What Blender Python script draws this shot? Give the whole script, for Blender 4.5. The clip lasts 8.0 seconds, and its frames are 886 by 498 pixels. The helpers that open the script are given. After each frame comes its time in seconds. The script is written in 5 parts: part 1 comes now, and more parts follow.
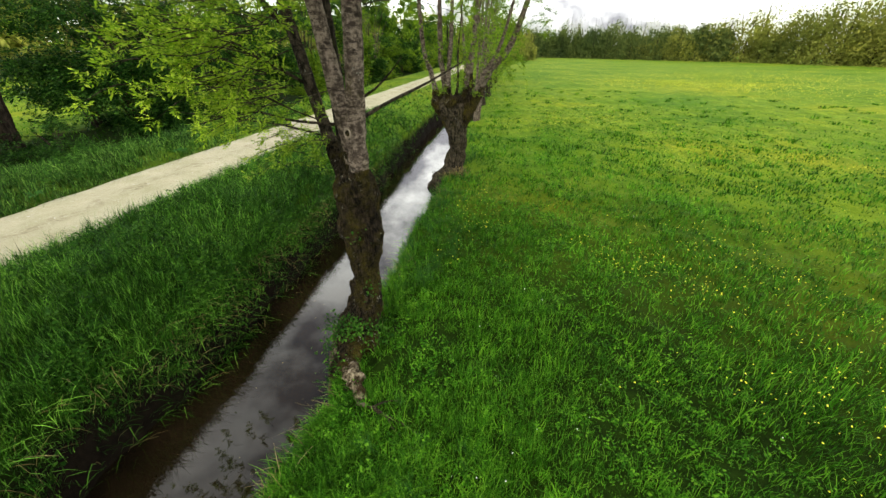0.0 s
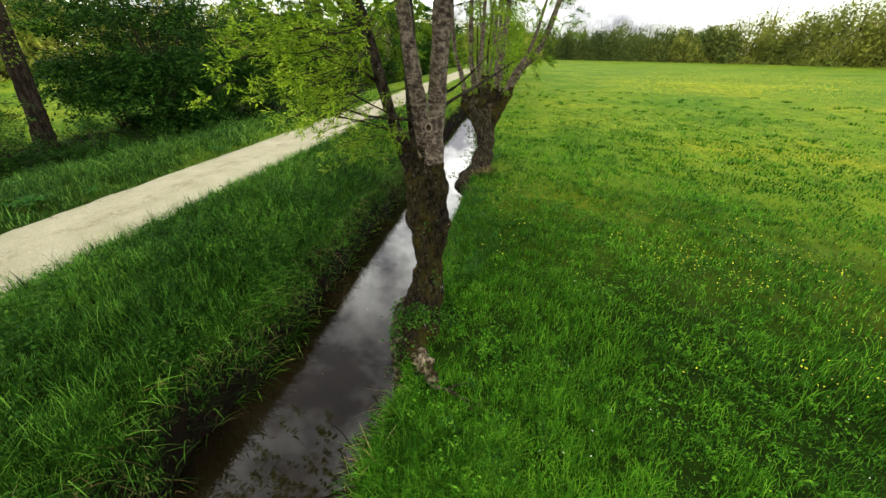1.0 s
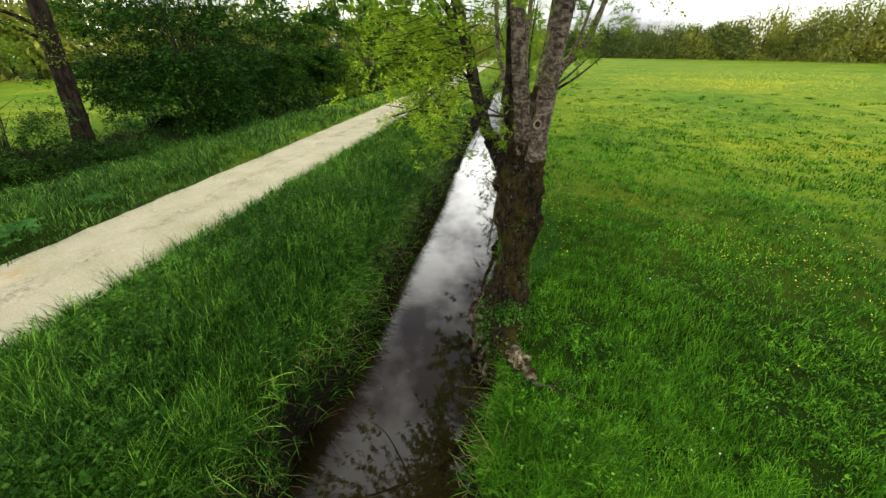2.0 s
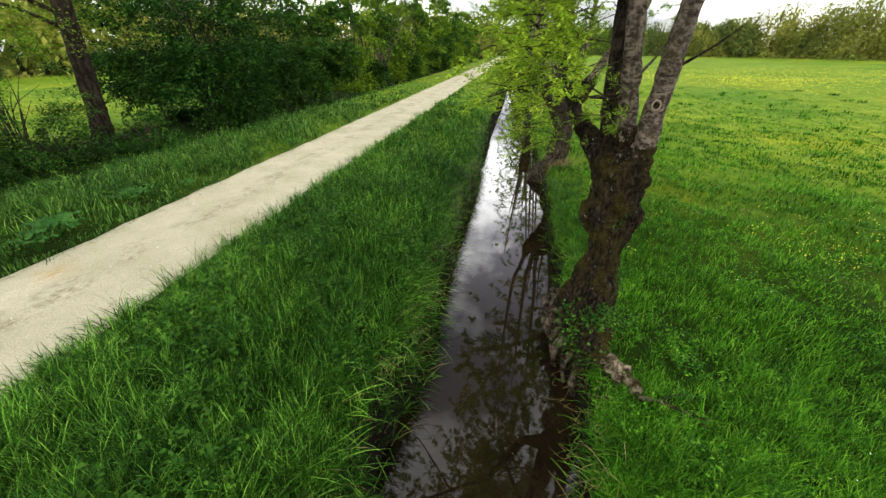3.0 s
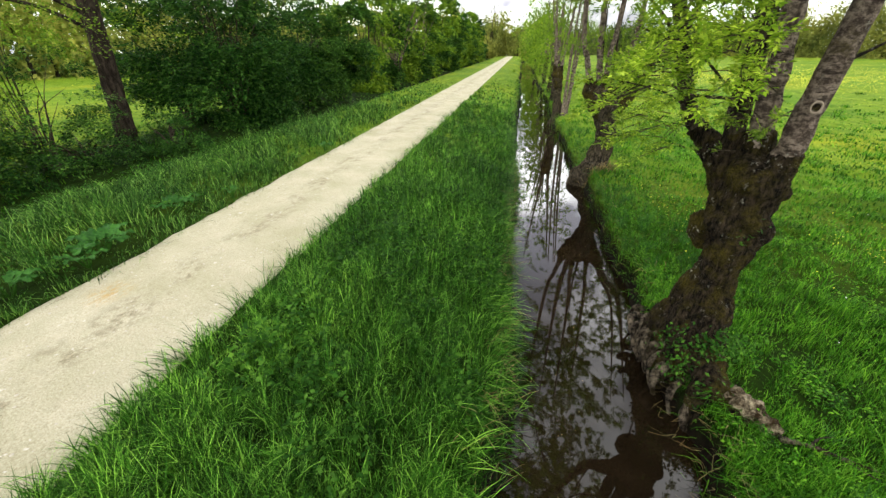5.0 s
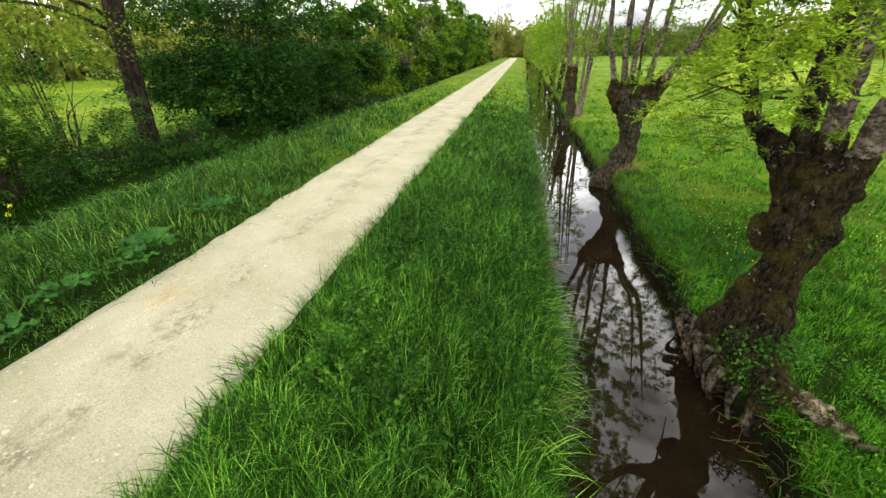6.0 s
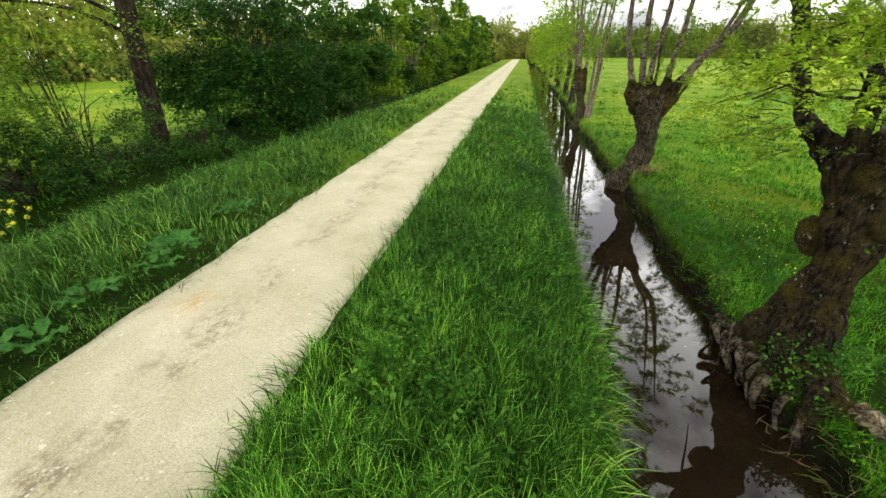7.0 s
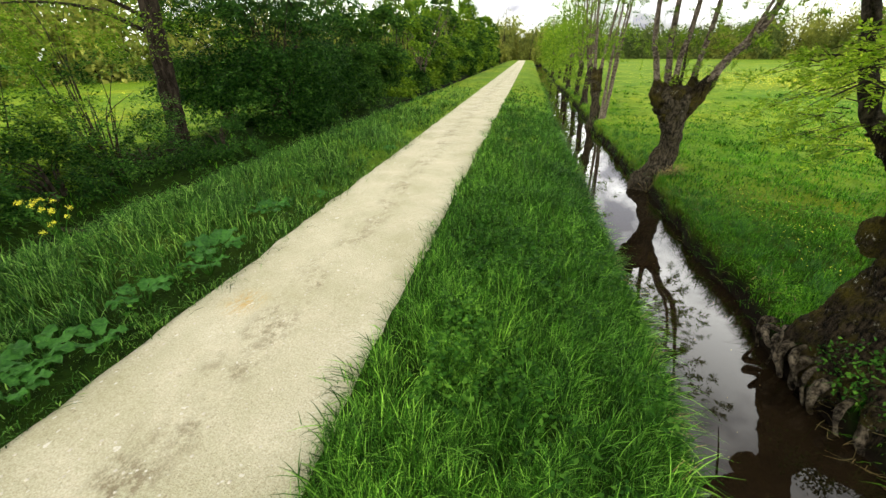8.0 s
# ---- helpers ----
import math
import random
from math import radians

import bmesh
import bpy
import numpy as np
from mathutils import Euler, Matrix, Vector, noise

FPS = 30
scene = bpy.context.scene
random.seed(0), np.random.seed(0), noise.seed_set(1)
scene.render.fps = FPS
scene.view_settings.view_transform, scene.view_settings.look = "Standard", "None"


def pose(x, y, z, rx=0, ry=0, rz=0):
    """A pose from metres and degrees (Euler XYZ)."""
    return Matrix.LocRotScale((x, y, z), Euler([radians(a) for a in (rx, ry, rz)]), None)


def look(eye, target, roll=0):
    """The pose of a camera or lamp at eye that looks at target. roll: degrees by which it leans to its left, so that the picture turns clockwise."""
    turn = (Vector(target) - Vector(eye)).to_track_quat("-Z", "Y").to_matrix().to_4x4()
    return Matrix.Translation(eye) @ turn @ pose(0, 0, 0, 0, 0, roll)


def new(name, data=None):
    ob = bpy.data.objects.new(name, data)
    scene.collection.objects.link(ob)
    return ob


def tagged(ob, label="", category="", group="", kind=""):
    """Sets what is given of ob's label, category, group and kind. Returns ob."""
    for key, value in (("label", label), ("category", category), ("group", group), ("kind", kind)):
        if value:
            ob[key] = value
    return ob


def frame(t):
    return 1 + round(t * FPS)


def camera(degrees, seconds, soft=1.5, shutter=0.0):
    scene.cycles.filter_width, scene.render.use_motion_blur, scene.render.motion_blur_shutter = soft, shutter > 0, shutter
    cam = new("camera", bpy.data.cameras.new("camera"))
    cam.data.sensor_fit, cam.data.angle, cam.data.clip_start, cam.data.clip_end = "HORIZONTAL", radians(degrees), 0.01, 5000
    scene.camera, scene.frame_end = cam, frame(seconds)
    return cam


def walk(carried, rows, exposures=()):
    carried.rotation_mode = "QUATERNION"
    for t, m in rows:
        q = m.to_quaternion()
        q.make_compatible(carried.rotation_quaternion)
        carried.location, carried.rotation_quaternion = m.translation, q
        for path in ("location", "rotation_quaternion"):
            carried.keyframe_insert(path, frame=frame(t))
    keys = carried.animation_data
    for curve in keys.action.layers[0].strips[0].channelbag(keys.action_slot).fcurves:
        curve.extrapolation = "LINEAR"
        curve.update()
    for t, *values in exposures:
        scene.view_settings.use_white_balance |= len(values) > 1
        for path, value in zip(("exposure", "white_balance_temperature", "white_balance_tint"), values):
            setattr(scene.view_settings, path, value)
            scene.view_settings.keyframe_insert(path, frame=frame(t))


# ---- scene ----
cam = camera(100.0, 8.0)
PATH = [
    (0, (8.69, -2.758, 2.83), (8.419, -1.017, 1.883), 0.2),
    (0.5, (8.425, -3.013, 2.824), (8.146, -1.272, 1.881), 0.1),
    (1, (7.918, -3.132, 2.793), (7.63, -1.39, 1.855), 0.1),
    (1.5, (7.369, -3.208, 2.788), (7.059, -1.469, 1.849), -0.3),
    (2, (6.759, -3.338, 2.777), (6.45, -1.602, 1.833), -0.3),
    (3.5, (5.274, -2.9, 2.472), (4.951, -1.171, 1.52), -0.3),
    (4, (4.991, -2.767, 2.478), (4.665, -1.038, 1.527), -0.4),
    (4.5, (4.796, -2.765, 2.491), (4.469, -1.035, 1.541), -0.4),
    (6, (3.908, -2.884, 2.514), (3.561, -1.154, 1.572), -0.8),
    (6.5, (3.655, -2.815, 2.486), (3.308, -1.082, 1.55), -0.7),
    (7, (3.475, -2.829, 2.485), (3.123, -1.097, 1.549), -0.8),
    (7.5, (3.226, -2.853, 2.469), (2.867, -1.121, 1.537), -0.8),
    (8, (2.927, -2.889, 2.459), (2.556, -1.158, 1.528), -0.9),
]
walk(cam, [(t, look(eye, target, roll)) for t, eye, target, roll in PATH], [(0, -0.92, 6850, 3), (2, -0.97, 6850, 5), (3.5, -0.78, 6550, 8), (4.6, -0.66, 6550, 8), (6, -0.62, 6750, 5), (8, -0.74, 6850, 5)])

# ---- sky, sun, exposure ----
SUN_UP, SUN_TURN = 48.0, 200.0
world = bpy.data.worlds.new("world")
scene.world = world
world.use_nodes = True
wn, wl = world.node_tree.nodes, world.node_tree.links
wn.clear()


def wnode(kind, **values):
    n = wn.new(kind)
    for key, value in values.items():
        n.inputs[key].default_value = value
    return n


w_out = wn.new("ShaderNodeOutputWorld")
w_bg = wn.new("ShaderNodeBackground")
w_sky = wn.new("ShaderNodeTexSky")
w_sky.sky_type, w_sky.sun_disc = "NISHITA", False
w_sky.sun_elevation, w_sky.sun_rotation = radians(SUN_UP), radians(SUN_TURN)
w_co = wn.new("ShaderNodeTexCoord")
w_map = wn.new("ShaderNodeMapping")
w_map.inputs["Scale"].default_value = (1.0, 1.0, 1.5)
w_n = wnode("ShaderNodeTexNoise", Scale=3.2, Detail=7.0, Roughness=0.6)
w_n2 = wnode("ShaderNodeTexNoise", Scale=1.5, Detail=5.0, Roughness=0.55)
w_r1 = wn.new("ShaderNodeValToRGB")
w_r1.color_ramp.elements[0].position, w_r1.color_ramp.elements[0].color = 0.42, (5.2, 5.2, 5.9, 1)
w_r1.color_ramp.elements[1].position, w_r1.color_ramp.elements[1].color = 0.57, (23.0, 23.0, 23.0, 1)
w_r2 = wn.new("ShaderNodeValToRGB")
w_r2.color_ramp.elements[0].position, w_r2.color_ramp.elements[0].color = 0.30, (0.5, 0.5, 0.5, 1)
w_r2.color_ramp.elements[1].position, w_r2.color_ramp.elements[1].color = 0.50, (1, 1, 1, 1)
w_mix = wn.new("ShaderNodeMixRGB")
wl.new(w_co.outputs["Generated"], w_map.inputs["Vector"])
wl.new(w_map.outputs["Vector"], w_n.inputs["Vector"])
wl.new(w_map.outputs["Vector"], w_n2.inputs["Vector"])
wl.new(w_n.outputs["Fac"], w_r1.inputs["Fac"])
wl.new(w_n2.outputs["Fac"], w_r2.inputs["Fac"])
wl.new(w_r2.outputs["Color"], w_mix.inputs["Fac"])
wl.new(w_sky.outputs["Color"], w_mix.inputs["Color1"])
wl.new(w_r1.outputs["Color"], w_mix.inputs["Color2"])
w_sep = wn.new("ShaderNodeSeparateXYZ")
wl.new(w_co.outputs["Generated"], w_sep.inputs["Vector"])
w_low = wn.new("ShaderNodeValToRGB")
for k, (at, tone) in enumerate(((0.0, (0.9, 0.9, 0.95, 1)), (0.26, (4.3, 4.3, 4.4, 1)), (0.46, (4.3, 4.3, 4.4, 1)), (0.64, (1.95, 1.95, 2.0, 1)), (0.80, (1.45, 1.45, 1.48, 1)), (1.0, (0.5, 0.5, 0.52, 1)))):
    e = w_low.color_ramp.elements[k] if k < 2 else w_low.color_ramp.elements.new(at)
    e.position, e.color = at, tone
wl.new(w_sep.outputs["Z"], w_low.inputs["Fac"])
w_mul = wn.new("ShaderNodeMixRGB")
w_mul.blend_type = "MULTIPLY"
w_mul.inputs["Fac"].default_value = 1.0
wl.new(w_mix.outputs["Color"], w_mul.inputs["Color1"])
wl.new(w_low.outputs["Color"], w_mul.inputs["Color2"])
wl.new(w_mul.outputs["Color"], w_bg.inputs["Color"])
w_bg.inputs["Strength"].default_value = 0.113
wl.new(w_bg.outputs["Background"], w_out.inputs["Surface"])

sun = new("sun", bpy.data.lights.new("sun", "SUN"))
sun.data.energy, sun.data.angle, sun.data.color = 2.2, radians(12), (1.0, 0.95, 0.86)
sun.matrix_world = look((0, 0, 0), (-math.cos(radians(SUN_UP)) * math.sin(radians(SUN_TURN)), -math.cos(radians(SUN_UP)) * math.cos(radians(SUN_TURN)), -math.sin(radians(SUN_UP))))


# ---- materials ----
class Mat:
    """A node material with a Principled shader and short calls for its nodes."""

    def __init__(self, name, rough=0.8, spec=0.3):
        self.m = bpy.data.materials.new(name)
        self.m.use_nodes = True
        self.n, self.l = self.m.node_tree.nodes, self.m.node_tree.links
        self.b = self.n["Principled BSDF"]
        self.out = self.n["Material Output"]
        self.b.inputs["Roughness"].default_value = rough
        self.b.inputs["Specular IOR Level"].default_value = spec
        self.co = self.n.new("ShaderNodeTexCoord")

    def noise(self, scale, detail=4.0, rough=0.6, stretch=(1, 1, 1)):
        mp = self.n.new("ShaderNodeMapping")
        mp.inputs["Scale"].default_value = stretch
        self.l.new(self.co.outputs["Object"], mp.inputs["Vector"])
        t = self.n.new("ShaderNodeTexNoise")
        t.inputs["Scale"].default_value, t.inputs["Detail"].default_value, t.inputs["Roughness"].default_value = scale, detail, rough
        self.l.new(mp.outputs["Vector"], t.inputs["Vector"])
        return t.outputs["Fac"]

    def ramp(self, fac, *stops):
        r = self.n.new("ShaderNodeValToRGB")
        for k, (at, col) in enumerate(stops):
            e = r.color_ramp.elements[k] if k < 2 else r.color_ramp.elements.new(at)
            e.position, e.color = at, (*col, 1)
        self.l.new(fac, r.inputs["Fac"])
        return r.outputs["Color"]

    def mix(self, fac, a, b, how="MIX"):
        x = self.n.new("ShaderNodeMixRGB")
        x.blend_type = how
        for sock, v in ((x.inputs["Fac"], fac), (x.inputs["Color1"], a), (x.inputs["Color2"], b)):
            if hasattr(v, "links"):
                self.l.new(v, sock)
            else:
                sock.default_value = (*v, 1) if isinstance(v, tuple) else v
        return x.outputs["Color"]

    def island(self):
        return self.n.new("ShaderNodeNewGeometry").outputs["Random Per Island"]

    def attr(self, name):
        a = self.n.new("ShaderNodeAttribute")
        a.attribute_name = name
        return a.outputs["Fac"]

    def colour(self, sock):
        self.l.new(sock, self.b.inputs["Base Color"])
        return self

    def bump(self, height, strength=0.5, distance=0.02):
        bp = self.n.new("ShaderNodeBump")
        bp.inputs["Strength"].default_value, bp.inputs["Distance"].default_value = strength, distance
        self.l.new(height, bp.inputs["Height"])
        self.l.new(bp.outputs["Normal"], self.b.inputs["Normal"])
        return self

    def thin(self, colour, share):
        """Adds light that passes through a leaf."""
        tr = self.n.new("ShaderNodeBsdfTranslucent")
        self.l.new(colour, tr.inputs["Color"])
        mx = self.n.new("ShaderNodeMixShader")
        mx.inputs["Fac"].default_value = share
        self.l.new(self.b.outputs["BSDF"], mx.inputs[1])
        self.l.new(tr.outputs["BSDF"], mx.inputs[2])
        self.l.new(mx.outputs["Shader"], self.out.inputs["Surface"])
        return self


def leaf_material(name, dark, mid, light, rough=0.5, share=0.35, patch=0.6, spec=0.05, low=0.25, high=0.55):
    """Leaves or blades: a random tone for each, and broad patches of it over the place."""
    m = Mat(name, rough, spec)
    c = m.ramp(m.island(), (0.0, dark), (low, tuple(0.5 * (a + b) for a, b in zip(dark, mid))), (high, mid), (1.0, light))
    broad = m.ramp(m.noise(patch, 4.0), (0.32, (0.56, 0.62, 0.58)), (0.68, (1.42, 1.28, 1.05)))
    c = m.mix(1.0, c, broad, "MULTIPLY")
    c = m.mix(1.0, c, m.ramp(m.noise(patch * 9.0, 4.0, 0.6), (0.36, (0.62, 0.68, 0.66)), (0.62, (1.28, 1.22, 1.1))), "MULTIPLY")
    return m.colour(c).thin(c, share).m


def bark_material(name, dark, light, moss=(0.05, 0.055, 0.012), mossy=0.5, scale=9.0, along=0.35, lichen=0.5, cracks=0.0):
    """Furrowed bark with patches of moss, pale lichen flecks and, on young limbs, cracks across."""
    m = Mat(name, 0.95, 0.08)
    grain = m.noise(scale, 9.0, 0.75, (1, 1, along))
    c = m.ramp(grain, (0.43, dark), (0.51, tuple(0.4 * a + 0.6 * b for a, b in zip(light, dark))), (0.59, light))
    patch = m.noise(2.6, 9.0, 0.78)
    c = m.mix(m.ramp(patch, (0.66 - 0.32 * mossy, (0, 0, 0)), (0.76 - 0.22 * mossy, (0.9, 0.9, 0.9))), c, m.ramp(m.noise(60.0, 4.0, 0.7), (0.3, tuple(0.25 * v for v in moss)), (0.7, tuple(1.9 * v for v in moss))))
    fleck = m.ramp(m.noise(30.0, 6.0, 0.75, (1, 1, 0.6)), (0.58, (0, 0, 0)), (0.62, (1, 1, 1)))
    where = m.ramp(m.noise(3.6, 3.0), (0.54, (0, 0, 0)), (0.66, (lichen,) * 3))
    c = m.mix(m.mix(1.0, fleck, where, "MULTIPLY"), c, (0.36, 0.35, 0.29))
    if cracks:
        c = m.mix(m.ramp(m.noise(7.0, 6.0, 0.65, (0.9, 0.9, 3.2)), (0.37, (cracks,) * 3), (0.44, (0, 0, 0))), c, tuple(0.6 * v for v in dark))
    return m.colour(c).bump(m.noise(scale * 2.2, 9.0, 0.8, (1, 1, along)), 1.0, 0.05).m


M_GRASS = leaf_material("grass_blades", (0.004, 0.016, 0.002), (0.037, 0.146, 0.010), (0.230, 0.500, 0.076), 0.6, 0.15, 0.6, 0.08, 0.42, 0.70)
M_SOFT = leaf_material("soft_verge_blades", (0.006, 0.026, 0.003), (0.044, 0.142, 0.018), (0.235, 0.440, 0.100), 0.65, 0.15, 0.5, 0.08, 0.36, 0.66)
M_MEADOW = leaf_material("meadow_blades", (0.008, 0.038, 0.003), (0.044, 0.170, 0.009), (0.150, 0.355, 0.030), 0.6, 0.20, 0.35, 0.06, 0.25, 0.58)
M_WEED = leaf_material("broad_weed_leaves", (0.014, 0.056, 0.008), (0.032, 0.108, 0.013), (0.085, 0.205, 0.030), 0.55, 0.3)
M_DOCK = leaf_material("dock_leaves", (0.020, 0.078, 0.014), (0.038, 0.128, 0.026), (0.080, 0.205, 0.052), 0.55, 0.25, 3.0)
M_ASH = leaf_material("young_ash_leaves", (0.110, 0.230, 0.014), (0.240, 0.400, 0.034), (0.440, 0.600, 0.085), 0.5, 0.45)
M_HEDGE = leaf_material("hedge_leaves", (0.008, 0.036, 0.008), (0.027, 0.094, 0.017), (0.105, 0.235, 0.042), 0.5, 0.3, 0.45)
M_MID = leaf_material("mid_green_leaves", (0.014, 0.050, 0.010), (0.043, 0.125, 0.021), (0.140, 0.275, 0.048), 0.55, 0.35, 0.9)
M_SPRING = leaf_material("spring_leaves", (0.085, 0.180, 0.014), (0.175, 0.310, 0.026), (0.300, 0.450, 0.056), 0.55, 0.4)
# Far leaves: pale, narrow tones with the distance haze mixed into the colour.
M_HAZYWOODS = leaf_material("hazy_willow_leaves", (0.250, 0.285, 0.075), (0.310, 0.350, 0.092), (0.390, 0.425, 0.125), 0.9, 0.55, 0.05)
M_HAZYIVY = leaf_material("hazy_ivy_leaves", (0.080, 0.125, 0.045), (0.130, 0.185, 0.065), (0.220, 0.275, 0.095), 0.9, 0.4, 0.08)
M_BARK = bark_material("pollard_bark", (0.0025, 0.002, 0.0012), (0.046, 0.033, 0.020), (0.052, 0.042, 0.006), 0.62, 26.0, 0.3, 1.0)
M_LIMB = bark_material("grey_ash_bark", (0.060, 0.044, 0.033), (0.315, 0.250, 0.195), (0.060, 0.050, 0.016), 0.30, 14.0, 1.3, 1.0, 0.95)
M_DARKLIMB = bark_material("dark_limb_bark", (0.010, 0.008, 0.005), (0.085, 0.066, 0.045), (0.040, 0.042, 0.008), 0.35, 14.0, 0.6, 0.6, 0.5)
M_DITCHBARK = bark_material("smooth_dark_bark", (0.014, 0.010, 0.007), (0.058, 0.043, 0.031), (0.03, 0.03, 0.010), 0.15, 10.0, 0.3, 0.0)
M_GREYBARK = bark_material("grey_pollard_bark", (0.010, 0.008, 0.005), (0.100, 0.080, 0.052), (0.030, 0.026, 0.007), 0.5, 18.0, 0.4, 0.7)
M_TWIG = bark_material("twig_bark", (0.03, 0.024, 0.016), (0.10, 0.08, 0.055), mossy=0.1, scale=20.0)
M_ROOT = bark_material("bare_root_wood", (0.006, 0.004, 0.003), (0.190, 0.155, 0.110), (0.018, 0.013, 0.004), 0.58, 13.0, 0.6, 0.3)
M_STUB = bark_material("pale_broken_wood", (0.022, 0.013, 0.006), (0.54, 0.45, 0.30), (0.030, 0.017, 0.006), 0.60, 11.0, 0.5)
M_DRY = leaf_material("dry_stems", (0.16, 0.12, 0.06), (0.26, 0.21, 0.11), (0.38, 0.32, 0.19), 0.7, 0.2)


def soil_material():
    m = Mat("soil_and_shaded_turf", 0.95, 0.05)
    # Turf tone near black: the shade between blades is painted in.
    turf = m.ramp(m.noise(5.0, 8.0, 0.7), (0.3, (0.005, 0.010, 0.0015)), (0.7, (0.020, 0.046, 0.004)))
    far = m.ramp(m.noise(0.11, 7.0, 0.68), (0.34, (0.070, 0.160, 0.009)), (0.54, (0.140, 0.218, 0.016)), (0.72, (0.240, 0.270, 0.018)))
    # Mottling paints the shading of distant tufts into the far tone.
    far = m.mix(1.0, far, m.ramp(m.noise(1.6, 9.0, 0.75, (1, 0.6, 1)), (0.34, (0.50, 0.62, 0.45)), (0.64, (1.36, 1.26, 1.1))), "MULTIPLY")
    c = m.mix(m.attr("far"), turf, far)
    # Mud, its colour taken near black to include the shade under overhangs.
    shaded_mud = m.ramp(m.noise(9.0, 8.0, 0.7), (0.3, (0.003, 0.002, 0.0015)), (0.75, (0.013, 0.0095, 0.006)))
    c = m.mix(m.attr("shaded_mud"), c, shaded_mud)
    return m.colour(c).bump(m.noise(24.0, 8.0, 0.7), 0.8, 0.04).m


def gravel_material():
    m = Mat("pale_limestone_gravel", 0.95, 0.15)
    fine = m.noise(70.0, 6.0, 0.7)
    c = m.ramp(fine, (0.30, (0.33, 0.285, 0.19)), (0.5, (0.492, 0.456, 0.332)), (0.70, (0.622, 0.590, 0.455)))
    c = m.mix(1.0, c, m.ramp(m.noise(0.9, 6.0, 0.65), (0.34, (0.80, 0.80, 0.70)), (0.66, (1.08, 1.07, 1.06))), "MULTIPLY")
    # dirt and flattened grass in the worn strip, and thin scrapes along the ruts
    xyz = m.n.new("ShaderNodeSeparateXYZ")
    m.l.new(m.co.outputs["Object"], xyz.inputs["Vector"])
    off = m.n.new("ShaderNodeMath")
    off.operation = "SUBTRACT"
    m.l.new(xyz.outputs["X"], off.inputs[0])
    off.inputs[1].default_value = 0.56
    away = m.n.new("ShaderNodeMath")
    away.operation = "ABSOLUTE"
    m.l.new(off.outputs["Value"], away.inputs[0])
    strip = m.n.new("ShaderNodeMapRange")
    strip.interpolation_type = "SMOOTHSTEP"
    m.l.new(away.outputs["Value"], strip.inputs["Value"])
    strip.inputs["From Min"].default_value, strip.inputs["From Max"].default_value = 0.42, 0.05
    dirt = m.ramp(m.noise(9.0, 10.0, 0.85, (1, 0.75, 1)), (0.47, (0, 0, 0)), (0.56, (0.9, 0.9, 0.9)))
    dirt = m.mix(1.0, dirt, m.ramp(m.noise(1.7, 3.0, 0.6, (1, 0.8, 1)), (0.44, (0.05, 0.05, 0.05)), (0.60, (1, 1, 1))), "MULTIPLY")
    c = m.mix(m.mix(1.0, dirt, strip.outputs["Result"], "MULTIPLY"), c, (0.200, 0.165, 0.100))
    c = m.mix(m.ramp(m.noise(8.0, 9.0, 0.85, (1, 0.6, 1)), (0.60, (0, 0, 0)), (0.68, (0.6, 0.6, 0.6))), c, (0.22, 0.175, 0.10))
    c = m.mix(m.ramp(m.noise(38.0, 3.0, 0.6), (0.69, (0, 0, 0)), (0.72, (0.8, 0.8, 0.8))), c, (0.60, 0.56, 0.47))
    # scattered dirt specks, pale stones and a spill of straw
    c = m.mix(m.ramp(m.noise(21.0, 7.0, 0.8), (0.60, (0, 0, 0)), (0.67, (0.75, 0.75, 0.75))), c, (0.17, 0.13, 0.075))
    c = m.mix(m.ramp(m.noise(13.0, 2.0, 0.5), (0.70, (0, 0, 0)), (0.73, (0.8, 0.8, 0.8))), c, (0.66, 0.63, 0.55))
    spot = m.n.new("ShaderNodeVectorMath")
    spot.operation = "DISTANCE"
    m.l.new(m.co.outputs["Object"], spot.inputs[0])
    spot.inputs[1].default_value = (0.02, 0.0, 0.0)
    spill = m.ramp(spot.outputs["Value"], (0.05, (1, 1, 1)), (0.32, (0, 0, 0)))
    straw = m.ramp(m.noise(24.0, 6.0, 0.75, (1.6, 0.7, 1)), (0.48, (0, 0, 0)), (0.56, (0.85, 0.85, 0.85)))
    c = m.mix(m.mix(1.0, spill, straw, "MULTIPLY"), c, (0.47, 0.31, 0.11))
    return m.colour(c).bump(fine, 0.9, 0.02).m


def water_material():
    m = Mat("brown_still_water", 0.01, 0.9)
    m.b.inputs["IOR"].default_value = 1.36
    c = m.ramp(m.noise(1.2, 4.0), (0.3, (0.006, 0.004, 0.002)), (0.7, (0.016, 0.010, 0.005)))
    return m.colour(c).bump(m.noise(1.6, 2.0, 0.4), 0.012, 0.02).m


def plain(name, colour, rough=0.6):
    m = Mat(name, rough, 0.3)
    lo = tuple(0.8 * v for v in colour)
    return m.colour(m.ramp(m.noise(30.0), (0.3, lo), (0.7, colour))).m


M_SOIL, M_GRAVEL, M_WATER = soil_material(), gravel_material(), water_material()
M_BUTTERCUP = plain("buttercup_petals", (0.80, 0.76, 0.05), 0.5)
M_WHITE = plain("white_petals", (0.75, 0.75, 0.70))
M_SCAR = plain("callused_bark", (0.30, 0.24, 0.18), 0.9)
M_STONE = plain("pale_pebbles", (0.58, 0.53, 0.42), 0.9)


# ---- building helpers ----
rng = np.random.default_rng(7)


